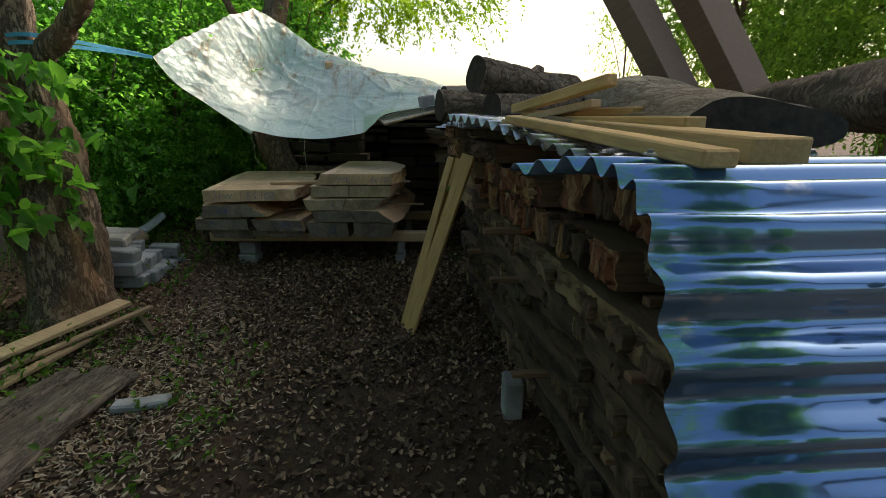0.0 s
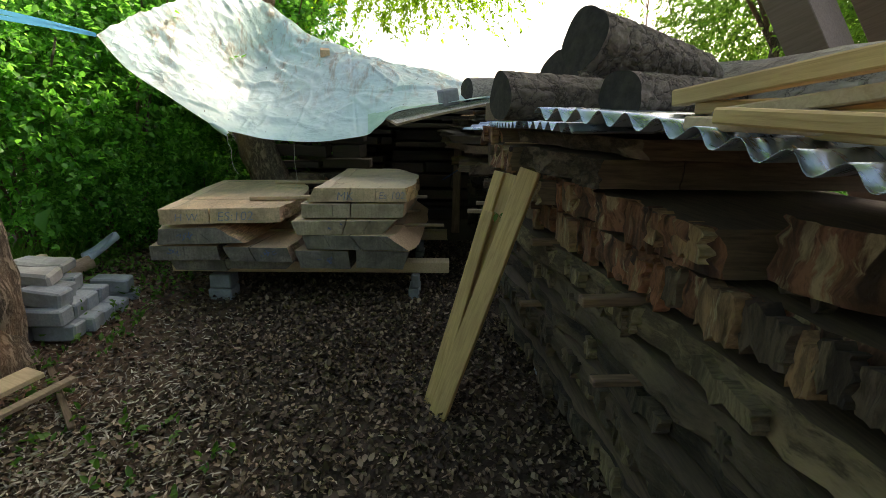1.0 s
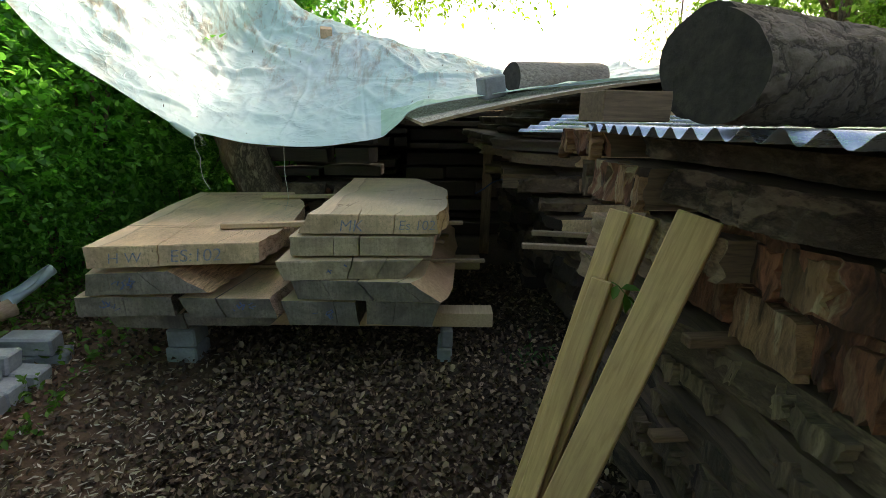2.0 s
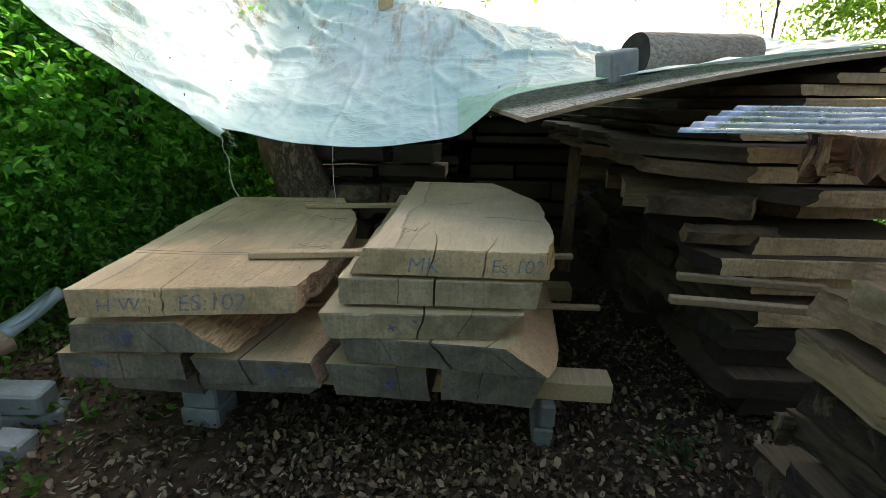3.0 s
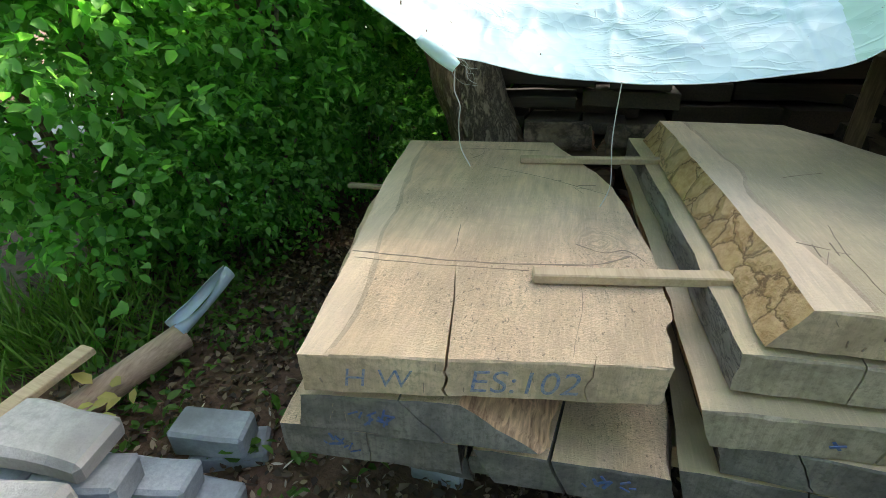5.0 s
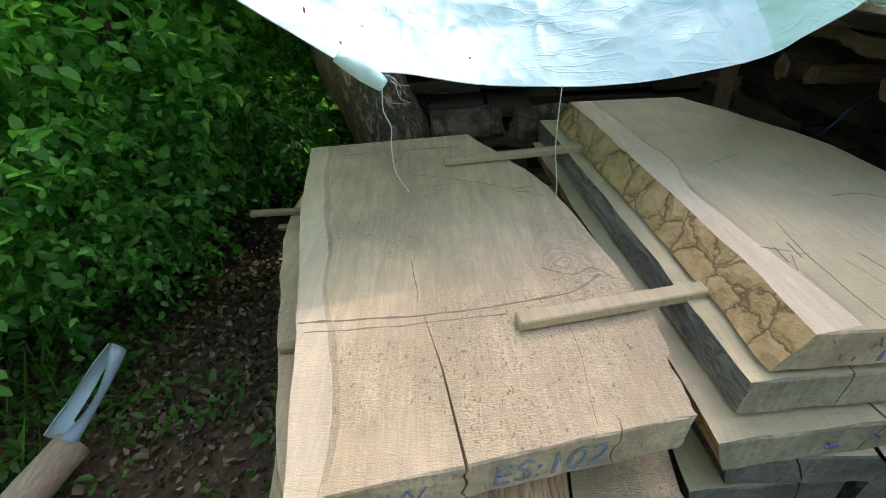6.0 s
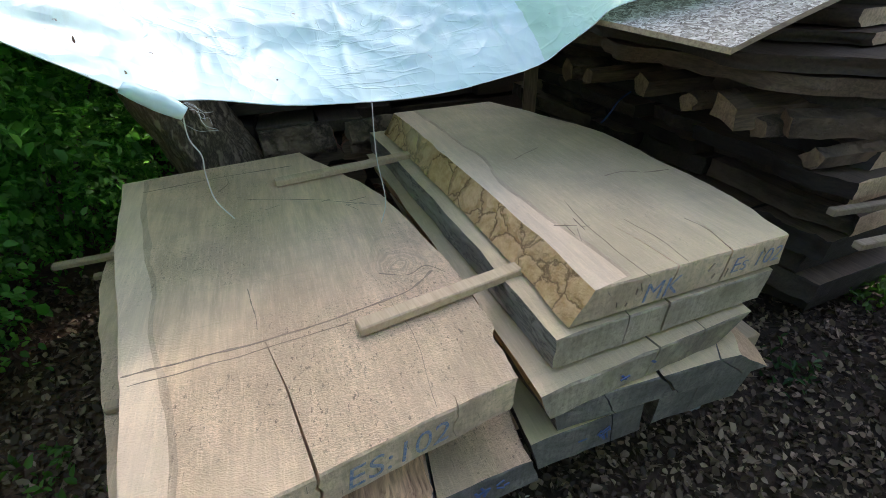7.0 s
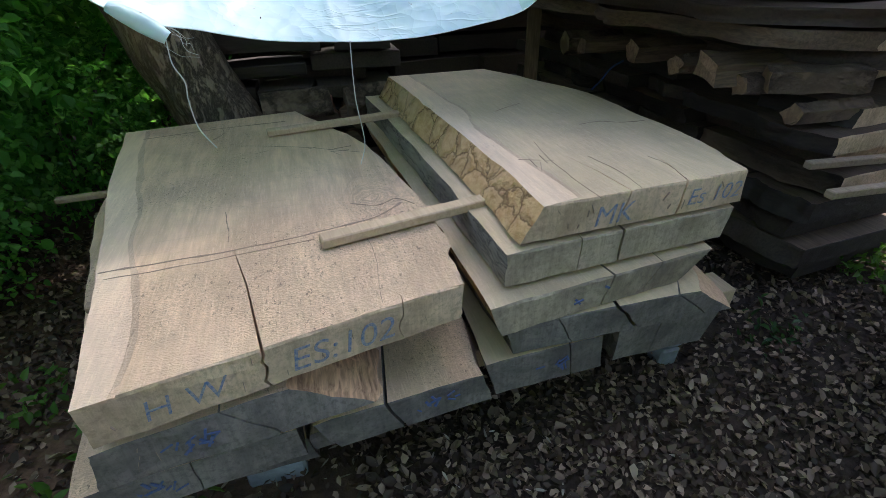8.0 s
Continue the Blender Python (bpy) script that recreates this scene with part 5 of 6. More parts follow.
# ---- logs and lumber on the near pile ----
def build_on_pile():
    log("log", (0.19, 2.42, 1.742), (0.70, 2.72, 1.655), 0.088, "dark barked log lying on the metal sheets", 1, bark_mat=M_LOG, plates=0.0083)
    log("log", (0.265, 2.30, 1.575), (0.90, 2.72, 1.59), 0.068, "dark barked log under another log", 2, bark_mat=M_LOG, plates=0.0074)
    log("log", (0.00, 2.83, 1.595), (0.42, 2.98, 1.595), 0.088, "short mossy log on the metal sheets", 3, bark_mat=M_LOG, plates=0.0058)
    log("log", (0.53, 2.78, 1.75), (0.60, 2.90, 1.80), 0.035, "small cut branch stub among the logs", 14, bark_mat=M_LOG)
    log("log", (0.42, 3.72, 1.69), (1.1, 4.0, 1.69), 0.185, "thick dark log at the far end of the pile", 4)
    log("log", (0.87, 1.17, 1.50), (1.02, 3.25, 1.62), 0.205, "long half-round log with a smooth weathered mantle", 5, (0.36, 0.78), M_MANTLE, end_tilt=0.3, wobble=0.25, taper=0.8)
    log("log", (1.55, 1.35, 1.60), (2.2, 3.2, 1.62), 0.17, "long thick log behind the half-round one", 6, 0.8)
    board("sawn_beam", (0.05, 3.68, 1.55), (0.30, 3.74, 1.55), 0.16, 0.10, M_MID, "short sawn beam beside the thick log", "beam")
    lab = "fresh yellow sawn timber lying on the metal sheets"
    board("sawn_timber", (0.47, 0.64, 1.462), (0.31, 1.85, 1.520), 0.065, 0.03, M_FRESH, lab, "timber", "loose timber", seed=1)
    board("sawn_timber", (0.62, 0.72, 1.470), (0.55, 1.9, 1.500), 0.11, 0.048, M_FRESH, lab, "timber", "loose timber", seed=2)
    for k, (a, b, w, t) in enumerate([((0.36, 2.16, 1.562), (0.59, 1.54, 1.648), 0.045, 0.04), ((0.41, 2.02, 1.525), (0.585, 1.68, 1.575), 0.05, 0.03), ((0.45, 1.98, 1.53), (0.585, 1.52, 1.49), 0.05, 0.028),
                                      ((0.53, 1.85, 1.515), (0.66, 1.10, 1.512), 0.06, 0.035), ((0.29, 1.95, 1.505), (0.42, 1.76, 1.50), 0.05, 0.028), ((0.57, 1.95, 1.53), (0.86, 1.35, 1.53), 0.08, 0.03), ((0.40, 2.12, 1.54), (0.72, 1.62, 1.55), 0.06, 0.03)]):
        board("sawn_timber", a, b, w, t, (M_FRESH, M_STICK, M_FRESH_X)[k % 3], "short " + lab, "timber", "loose timber", seed=k + 3)
    for k, (x, y) in enumerate(((0.46, 1.90), (0.40, 1.96))):
        board("sawn_timber", (x, y, 1.508), (x + 0.05, y + 0.22, 1.512), 0.05, 0.045, M_RED, "short reddish sawn offcut on the metal sheets", "timber", "loose timber", seed=k)
    # big slanting beams
    d = Vector((-0.55, 0.05, 0.84))
    for k, x in enumerate((1.50, 2.03)):
        p = Vector((x, 3.25 + 0.1 * k, 1.85))
        a = p - d * ((1.85 - 0.0) / d.z)
        board("slanting_beam", a, p + d * 3.4, 0.24 + 0.09 * k, 0.16, M_RED, "heavy planed reddish beam standing at a slant", "beam", "slanting beams", up=(0.5, -0.8, 0.2), seed=k)
    # planks leaning on the pile
    lab = "fresh yellow plank leaning against the slab pile"
    up = (-0.6, -0.7, 0.25)
    board("leaning_plank", (-0.24, 3.12, -0.05), (0.20, 3.165, 1.28), 0.11, 0.028, M_FRESH, "wide " + lab, "plank", "leaning planks", up=up, seed=1)
    board("leaning_plank", (-0.285, 3.24, -0.05), (0.088, 3.40, 1.245), 0.062, 0.034, M_FRESH, lab, "plank", "leaning planks", up=up, seed=3)
    board("leaning_plank", (-0.245, 3.25, -0.05), (0.148, 3.37, 1.235), 0.07, 0.034, M_FRESH, lab, "plank", "leaning planks", up=up, seed=4)
    board("leaning_plank", (-0.27, 3.20, -0.05), (0.03, 3.335, 1.05), 0.062, 0.024, M_FRESH, "short narrow " + lab, "plank", "leaning planks", up=up, seed=5)


build_on_pile()


# ---- tarpaulin ----
TARP = [
    [(-2.82, 4.79, 2.09), (-2.72, 5.3, 2.35), (-2.55, 5.95, 2.65), (-2.42, 6.6, 2.86)],
    [(-2.67, 4.853, 1.858), (-2.60, 5.34, 2.12), (-2.49, 5.95, 2.40), (-2.33, 6.65, 2.81)],
    [(-2.44, 4.955, 1.665), (-2.44, 5.40, 1.85), (-2.40, 5.98, 2.14), (-2.25, 6.7, 2.75)],
    [(-2.25, 5.03, 1.508), (-2.27, 5.6, 1.74), (-2.30, 6.25, 2.10), (-2.15, 6.85, 2.68)],
    [(-2.12, 5.09, 1.412), (-2.17, 5.78, 1.69), (-2.20, 6.48, 2.12), (-2.06, 6.92, 2.60)],
    [(-1.98, 5.185, 1.368), (-2.04, 5.84, 1.68), (-2.03, 6.5, 2.12), (-1.94, 6.94, 2.53)],
    [(-1.78, 5.215, 1.321), (-1.82, 5.9, 1.685), (-1.78, 6.49, 2.13), (-1.75, 6.94, 2.43)],
    [(-1.53, 5.225, 1.303), (-1.55, 5.90, 1.69), (-1.48, 6.42, 2.14), (-1.50, 6.9, 2.35)],
    [(-1.25, 5.235, 1.304), (-1.3, 5.84, 1.70), (-1.22, 6.30, 2.09), (-1.28, 7.0, 2.28)],
    [(-1.02, 5.24, 1.335), (-1.08, 5.77, 1.70), (-0.98, 6.18, 2.04), (-1.1, 7.08, 2.20)],
    [(-0.878, 5.262, 1.364), (-0.95, 5.72, 1.70), (-0.86, 6.14, 2.01), (-0.98, 7.06, 2.165)],
    [(-0.81, 5.25, 1.412), (-0.85, 5.65, 1.69), (-0.75, 6.1, 1.97), (-0.85, 7.0, 2.13)],
    [(-0.735, 5.22, 1.473), (-0.72, 5.62, 1.69), (-0.63, 6.08, 1.92), (-0.65, 6.95, 2.09)],
    [(-0.65, 5.18, 1.545), (-0.58, 5.58, 1.69), (-0.52, 6.06, 1.88), (-0.50, 6.92, 2.06)],
    [(-0.40, 5.08, 1.60), (-0.36, 5.52, 1.69), (-0.30, 6.04, 1.84), (-0.26, 6.9, 2.03)],
    [(0.45, 5.02, 1.725), (0.50, 5.5, 1.71), (0.50, 6.1, 1.74), (0.50, 6.9, 1.86)],
    [(1.25, 5.14, 1.795), (1.25, 5.6, 1.84), (1.25, 6.2, 1.90), (1.2, 6.9, 1.97)],
]


def build_tarp():
    cols = [spline(c + [(c[-1][0] + 0.02, c[-1][1] + 0.65, c[-1][2] - 0.14)], 40) for c in TARP]
    rows = [spline([c[j] for c in cols], 28) for j in range(len(cols[0]))]
    verts, faces = [], []
    w = len(rows[0])
    for j, row in enumerate(rows):
        for i, p in enumerate(row):
            q = p * 3.1
            edge = min(1, (j + 2) / 14)
            wr = 0.018 * noise.noise(q) + 0.010 * abs(noise.noise(p * 9)) + 0.02 * noise.noise(Vector((p.x * 1.2, p.y * 7 - p.x * 3, p.z * 4)))
            for turn, size, deep in ((0.4, 3.0, 0.026), (-0.7, 4.5, 0.018), (1.3, 7.0, 0.012)):
                a, b = p.x * math.cos(turn) + (p.y + p.z) * 0.7 * math.sin(turn), -p.x * math.sin(turn) + (p.y + p.z) * 0.7 * math.cos(turn)
                wr += deep * (1.0 + 0.9 * min(1, max(0, (p.y - 5.5) * 2))) * max(0, 1 - 6 * abs(noise.noise((a * size * 0.35, b * size, turn * 9)))) * (0.4 + noise.noise((p.x * 2, p.y * 2, size)))
            wr += 0.009 * max(0, 1 - abs(p.x + 1.555 + 0.03 * noise.noise((p.y * 4, 0, 0))) / 0.02) + 0.007 * max(0, 1 - abs(p.z - 1.72 + 0.05 * p.x) / 0.016) - 0.008 * max(0, 1 - abs(p.x + 0.98 + 0.2 * (p.y - 5.3)) / 0.02)
            verts.append(p + Vector((0, -0.35, 0.9)) * wr * edge)
    for j in range(len(rows) - 1):
        for i in range(w - 1):
            a = j * w + i
            faces.append((a, a + 1, a + w + 1, a + w))
    tarp = thing("tarpaulin", "dirty white-green tarpaulin stretched over the slabs, tied to a tree", "tarpaulin", mesh_of("tarpaulin", verts, faces, [M_TARP, M_TARP_GREEN], True))
    # the outer strip along the hem takes the greener colour
    for face in tarp.data.polygons:
        j, i = divmod(face.vertices[0], w)
        if i > 10 * 28 + 0.3 * j and j < 22 - 0.03 * (i - 10 * 28):
            face.material_index = 1
    rng = np.random.default_rng(17)
    spots = []
    while len(spots) < 130:
        k = int(rng.integers(w * 6, len(verts)))
        if noise.noise(verts[k] * 1.6) > rng.uniform(-0.35, 0.5):
            spots.append(np.array(verts[k]) + np.array([0, -0.002, 0.006]))
    ways = rng.normal(size=(len(spots), 3)) * np.array([1, 0.7, 0.5])
    thing("fallen_leaves", "small brown leaves and twigs fallen on the tarpaulin", "leaves", leaf_mesh("fallen_leaves", np.array(spots), ways, rng.uniform(0.006, 0.026, len(spots)), M_LITTER, 0.35, 0.0, 21), kind="stuff")
    v, f = tube_rings([verts[i] for i in range(w)], [0.0022] * w, 5)
    child("hem", mesh_of("hem", v, f, M_TARP, True), tarp)
    # the torn corner, folded into a narrow tongue
    fv, ff = [], []
    n = 14
    for i in range(n + 1):
        t = i / n
        p = Vector((-2.165, 5.055, 1.448)).lerp(Vector((-2.056, 5.104, 1.356)), t)
        wide = 0.010 + 0.042 * math.sin(math.pi * min(1, 0.15 + 0.62 * t))
        for j in range(7):
            u = j / 6
            p2 = p + Vector((0.62, 0.10, 0.72)) * wide * (u - 0.35) + Vector((0.1, -1, 0.1)) * (0.020 * math.sin(math.pi * u) + 0.006 * noise.noise((t * 6, u * 3, 2)))
            fv.append(p2)
    for i in range(n):
        for j in range(6):
            q = i * 7 + j
            ff.append((q, q + 1, q + 8, q + 7))
    flap = child("torn_flap", mesh_of("torn_flap", fv, ff, M_TARP, True), tarp, "folded torn corner of the tarpaulin")
    thick = flap.modifiers.new("thickness", "SOLIDIFY")
    thick.thickness = 0.0016
    rng2 = random.Random(2)
    for k in range(5):
        a = Vector((-2.055 + rng2.uniform(-0.02, 0.02), 5.105, 1.36 + rng2.uniform(-0.01, 0.03)))
        pts = [a]
        for _ in range(4):
            pts.append(pts[-1] + Vector((rng2.uniform(-0.006, 0.028), rng2.uniform(-0.012, 0.012), rng2.uniform(-0.032, 0.004))))
        p = spline(pts, 4)
        v, f = tube_rings(p, [0.0007] * len(p), 4)
        child("frayed_thread", mesh_of("frayed_thread", v, f, M_STRING, True), flap)
    return tarp


def cord(name, points, radius, mat, label, category, steps=8):
    p = spline(points, steps)
    v, f = tube_rings(p, [radius] * len(p), 6)
    return thing(name, label, category, mesh_of(name, v, f, mat, True))


cord("string", [(-1.526, 5.225, 1.305), (-1.53, 5.215, 1.12), (-1.515, 5.20, 0.96), (-1.54, 5.19, 0.875)], 0.0018, M_STRING, "thin pale string hanging from the tarpaulin's hem", "string")
cord("string", [(-2.058, 5.106, 1.355), (-2.062, 5.11, 1.29), (-2.045, 5.12, 1.235), (-2.05, 5.12, 1.18), (-2.046, 5.13, 1.09), (-2.01, 5.13, 1.02)], 0.002, M_STRING, "frayed string hanging from the tarpaulin's corner", "string")


# ---- leaves ----
def leaf_mesh(name, places, ways, sizes, mat, slim=0.42, droop=0.25, seed=0):
    """Many small folded leaves in one mesh. places, ways: arrays of stalk points and directions."""
    rng = np.random.default_rng(seed)
    n = len(places)
    ways = ways / np.linalg.norm(ways, axis=1, keepdims=True)
    side = np.cross(ways, rng.normal(size=(n, 3)) * 0.5 + np.array([0, 0, 1.0]))
    side /= np.maximum(np.linalg.norm(side, axis=1, keepdims=True), 1e-6)
    up = np.cross(side, ways)
    s = sizes[:, None]
    base = places
    tip = places + ways * s - up * s * droop
    a, b = places + ways * s * 0.3, places + ways * s * 0.68 - up * s * droop * 0.35
    fold = up * s * 0.08 * min(1, slim / 0.42)
    wide = side * s * slim * 0.5
    pts = np.stack([base, a + wide + fold, b + wide * 0.85 + fold, tip, b - wide * 0.85 + fold, a - wide + fold], 1).reshape(-1, 3)
    k = np.arange(n)[:, None] * 6
    faces = np.concatenate([k + np.array([[0, 1, 2, 3]]), k + np.array([[0, 3, 4, 5]])], 1).reshape(-1, 4)
    me = bpy.data.meshes.new(name)
    me.vertices.add(len(pts))
    me.vertices.foreach_set("co", pts.ravel())
    me.loops.add(faces.size)
    me.loops.foreach_set("vertex_index", faces.ravel())
    me.polygons.add(len(faces))
    me.polygons.foreach_set("loop_start", np.arange(len(faces)) * 4)
    me.materials.append(mat)
    me.update(calc_edges=True)
    return me


build_tarp()


def curled_leaves(name, places, ways, sizes, mat, seed):
    """Dry leaves with a vein, raised or hanging sides and a curled tip."""
    rng = np.random.default_rng(seed)
    n = len(places)
    ways = ways / np.linalg.norm(ways, axis=1, keepdims=True)
    side = np.cross(ways, rng.normal(size=(n, 3)) * 0.5 + np.array([0, 0, 1.0]))
    side /= np.maximum(np.linalg.norm(side, axis=1, keepdims=True), 1e-6)
    up = np.cross(side, ways)
    s = sizes[:, None]
    pts = [places]
    cup, tip = rng.uniform(-0.12, 0.42, (n, 1)), rng.uniform(-0.25, 0.55, (n, 1))
    for share, wide in ((0.35, 0.30), (0.72, 0.27)):
        mid = places + ways * s * share + up * s * tip * share ** 2
        pts.append(mid)
        for hand in (1, -1):
            w = wide * rng.uniform(0.65, 1.25, (n, 1))
            pts.append(mid + side * s * w * hand + up * s * cup * rng.uniform(0.3, 1.3, (n, 1)) - ways * s * 0.04)
    pts.append(places + ways * s + up * s * tip)
    co = np.stack(pts, 1).reshape(-1, 3)
    one = np.array([0, 2, 1, 0, 1, 3, 2, 5, 4, 1, 1, 4, 6, 3, 5, 7, 4, 4, 7, 6])
    start = np.array([0, 3, 6, 10, 14, 17])
    me = bpy.data.meshes.new(name)
    me.vertices.add(len(co))
    me.vertices.foreach_set("co", co.ravel())
    loops = (np.arange(n)[:, None] * 8 + one[None]).ravel()
    me.loops.add(loops.size)
    me.loops.foreach_set("vertex_index", loops)
    me.polygons.add(n * 6)
    me.polygons.foreach_set("loop_start", (np.arange(n)[:, None] * 20 + start[None]).ravel())
    me.materials.append(mat)
    me.update(calc_edges=True)
    return me


def sprays(rng, starts, heads, length, per, size, spread=0.7):
    """Leaves set along twigs."""
    places, ways, sizes = [], [], []
    for p, h in zip(starts, heads):
        h = h / np.linalg.norm(h)
        l = length * rng.uniform(0.6, 1.3)
        bend = rng.normal(size=3) * 0.25 + np.array([0, 0, -0.15])
        for k in range(per):
            t = (k + 1) / per
            at = p + h * l * t + bend * l * t * t
            w = h * 0.6 + rng.normal(size=3) * spread + np.array([0, 0, -0.1])
            places.append(at)
            ways.append(w)
            sizes.append(size * rng.uniform(0.55, 1.2))
    return np.array(places), np.array(ways), np.array(sizes)


def crown(rng, centre, radii, twigs, length, per, size, hollow=0.5):
    """Sprays in an uneven ellipsoid, with gaps."""
    starts, heads = [], []
    lobes = rng.normal(size=(9, 3))
    lobes /= np.linalg.norm(lobes, axis=1, keepdims=True)
    while len(starts) < twigs:
        d = rng.normal(size=3)
        d /= np.linalg.norm(d)
        bulge = 0.62 + 0.38 * max(0, (lobes @ d).max() - 0.55) / 0.45
        r = rng.uniform(hollow, 1.0) ** 0.6 * bulge
        p = d * r * np.array(radii)
        starts.append(p + centre)
        heads.append(d + rng.normal(size=3) * 0.5)
    return sprays(rng, starts, heads, length, per, size)


def build_shrub(name, label, radii, stems, twigs, size, mat, seed, per=12, length=0.35, lift=0.0):
    """A shrub at the origin: stems and foliage."""
    rng = np.random.default_rng(seed)
    root = thing(name, label, "shrub", None, "hedge shrubs")
    rx, ry, rz = radii
    for k in range(stems):
        a = 2 * math.pi * k / stems + rng.uniform(-0.4, 0.4)
        tipp = (rx * 0.7 * math.cos(a), ry * 0.7 * math.sin(a), rz * rng.uniform(1.2, 1.7))
        p = spline([(0.1 * math.cos(a), 0.1 * math.sin(a), -0.1), (tipp[0] * 0.35, tipp[1] * 0.35, tipp[2] * 0.45), tipp], 5)
        v, f = tube_rings(p, [0.028 * (1 - 0.8 * i / len(p)) for i in range(len(p))], 6, 0.1, k)
        ob = new("stem", mesh_of("stem", v, f, M_TRUNK, True))
        ob.parent = root
    pl, wy, sz = crown(rng, np.array([0, 0, rz * 0.95 + lift]), radii, twigs, length, per, size, 0.35)
    keep = pl[:, 2] > 0.02
    ob = new("foliage", leaf_mesh("foliage", pl[keep], wy[keep], sz[keep], mat, 0.62, 0.2, seed))
    ob.parent = root
    return root


def build_hedge():
    kinds = [
        build_shrub("shrub", "dense green shrub with broad pointed leaves", (0.95, 0.95, 1.35), 6, 1250, 0.068, M_LEAF, 11),
        build_shrub("shrub", "tall green shrub with broad leaves", (1.1, 1.0, 1.7), 6, 1600, 0.068, M_LEAF, 12),
        build_shrub("shrub", "low green shrub with small leaves", (0.8, 0.8, 0.75), 5, 800, 0.052, M_LEAF, 13),
    ]
    spots = [
        (0, -4.15, 5.35, 10, 1.0), (1, -3.75, 6.35, 80, 1.0), (2, -3.55, 5.75, 140, 0.8), (1, -3.6, 7.4, 200, 1.1), 
        (1, -4.4, 7.8, 20, 1.1), (2, -4.3, 2.9, 210, 0.8),
        (0, -5.2, 2.0, 130, 1.0), (2, -3.9, 1.9, 310, 0.7), (1, -2.9, 8.4, 60, 1.2), (1, -6.4, 8.6, 260, 1.2), (2, 2.7, 5.7, 30, 0.9), (0, 3.6, 7.4, 120, 0.75), (2, 2.6, 4.5, 190, 0.75), (2, 3.4, 6.2, 250, 1.0),
        (1, -3.6, 9.8, 15, 1.0), (2, -3.15, 6.8, 75, 0.75),
    ]
    used = set()
    for kind, x, y, turn, size in spots:
        m = pose(x, y, ground_z(x, y), 0, 0, turn)
        if kind in used:
            ob = copy_thing(kinds[kind], m)
        else:
            ob = kinds[kind]
            used.add(kind)
            ob.matrix_basis = m
        ob.scale = (size, size, size)


build_hedge()


def build_tree(name, label, at, height, radius, crown_c, crown_r, twigs, size, mat, seed, per=12, length=0.6, limbs=7, lean=(0, 0), group="trees"):
    rng = np.random.default_rng(seed)
    root = thing(name, label, "tree", None, group)
    root.location = at
    g = Vector(at)
    top = Vector((lean[0], lean[1], height))
    p = spline([(0, 0, -0.15), (top.x * 0.2 + 0.05, top.y * 0.2, height * 0.4), top], 8)
    v, f = tube_rings(p, [radius * (1.25 if i == 0 else 1 - 0.75 * i / len(p)) for i in range(len(p))], 12, 0.12, seed)
    ob = new("trunk", mesh_of("trunk", v, f, M_TRUNK, True))
    ob.parent = root
    cc = np.array(crown_c)
    for k in range(limbs):
        d = rng.normal(size=3)
        d[2] = abs(d[2]) * 0.4
        d /= np.linalg.norm(d)
        end = Vector(cc + d * np.array(crown_r) * 0.75)
        start = p[int(len(p) * rng.uniform(0.45, 0.95))]
        q = spline([start, start.lerp(end, 0.5) + Vector((0, 0, 0.25)), end], 5)
        v, f = tube_rings(q, [radius * 0.35 * (1 - 0.8 * i / len(q)) for i in range(len(q))], 7, 0.1, k)
        ob = new("limb", mesh_of("limb", v, f, M_TRUNK, True))
        ob.parent = root
    pl, wy, sz = crown(rng, cc, crown_r, twigs, length, per, size, 0.3)
    ob = new("crown", leaf_mesh("crown", pl, wy, sz, mat, 0.5, 0.25, seed))
    ob.parent = root
    return root


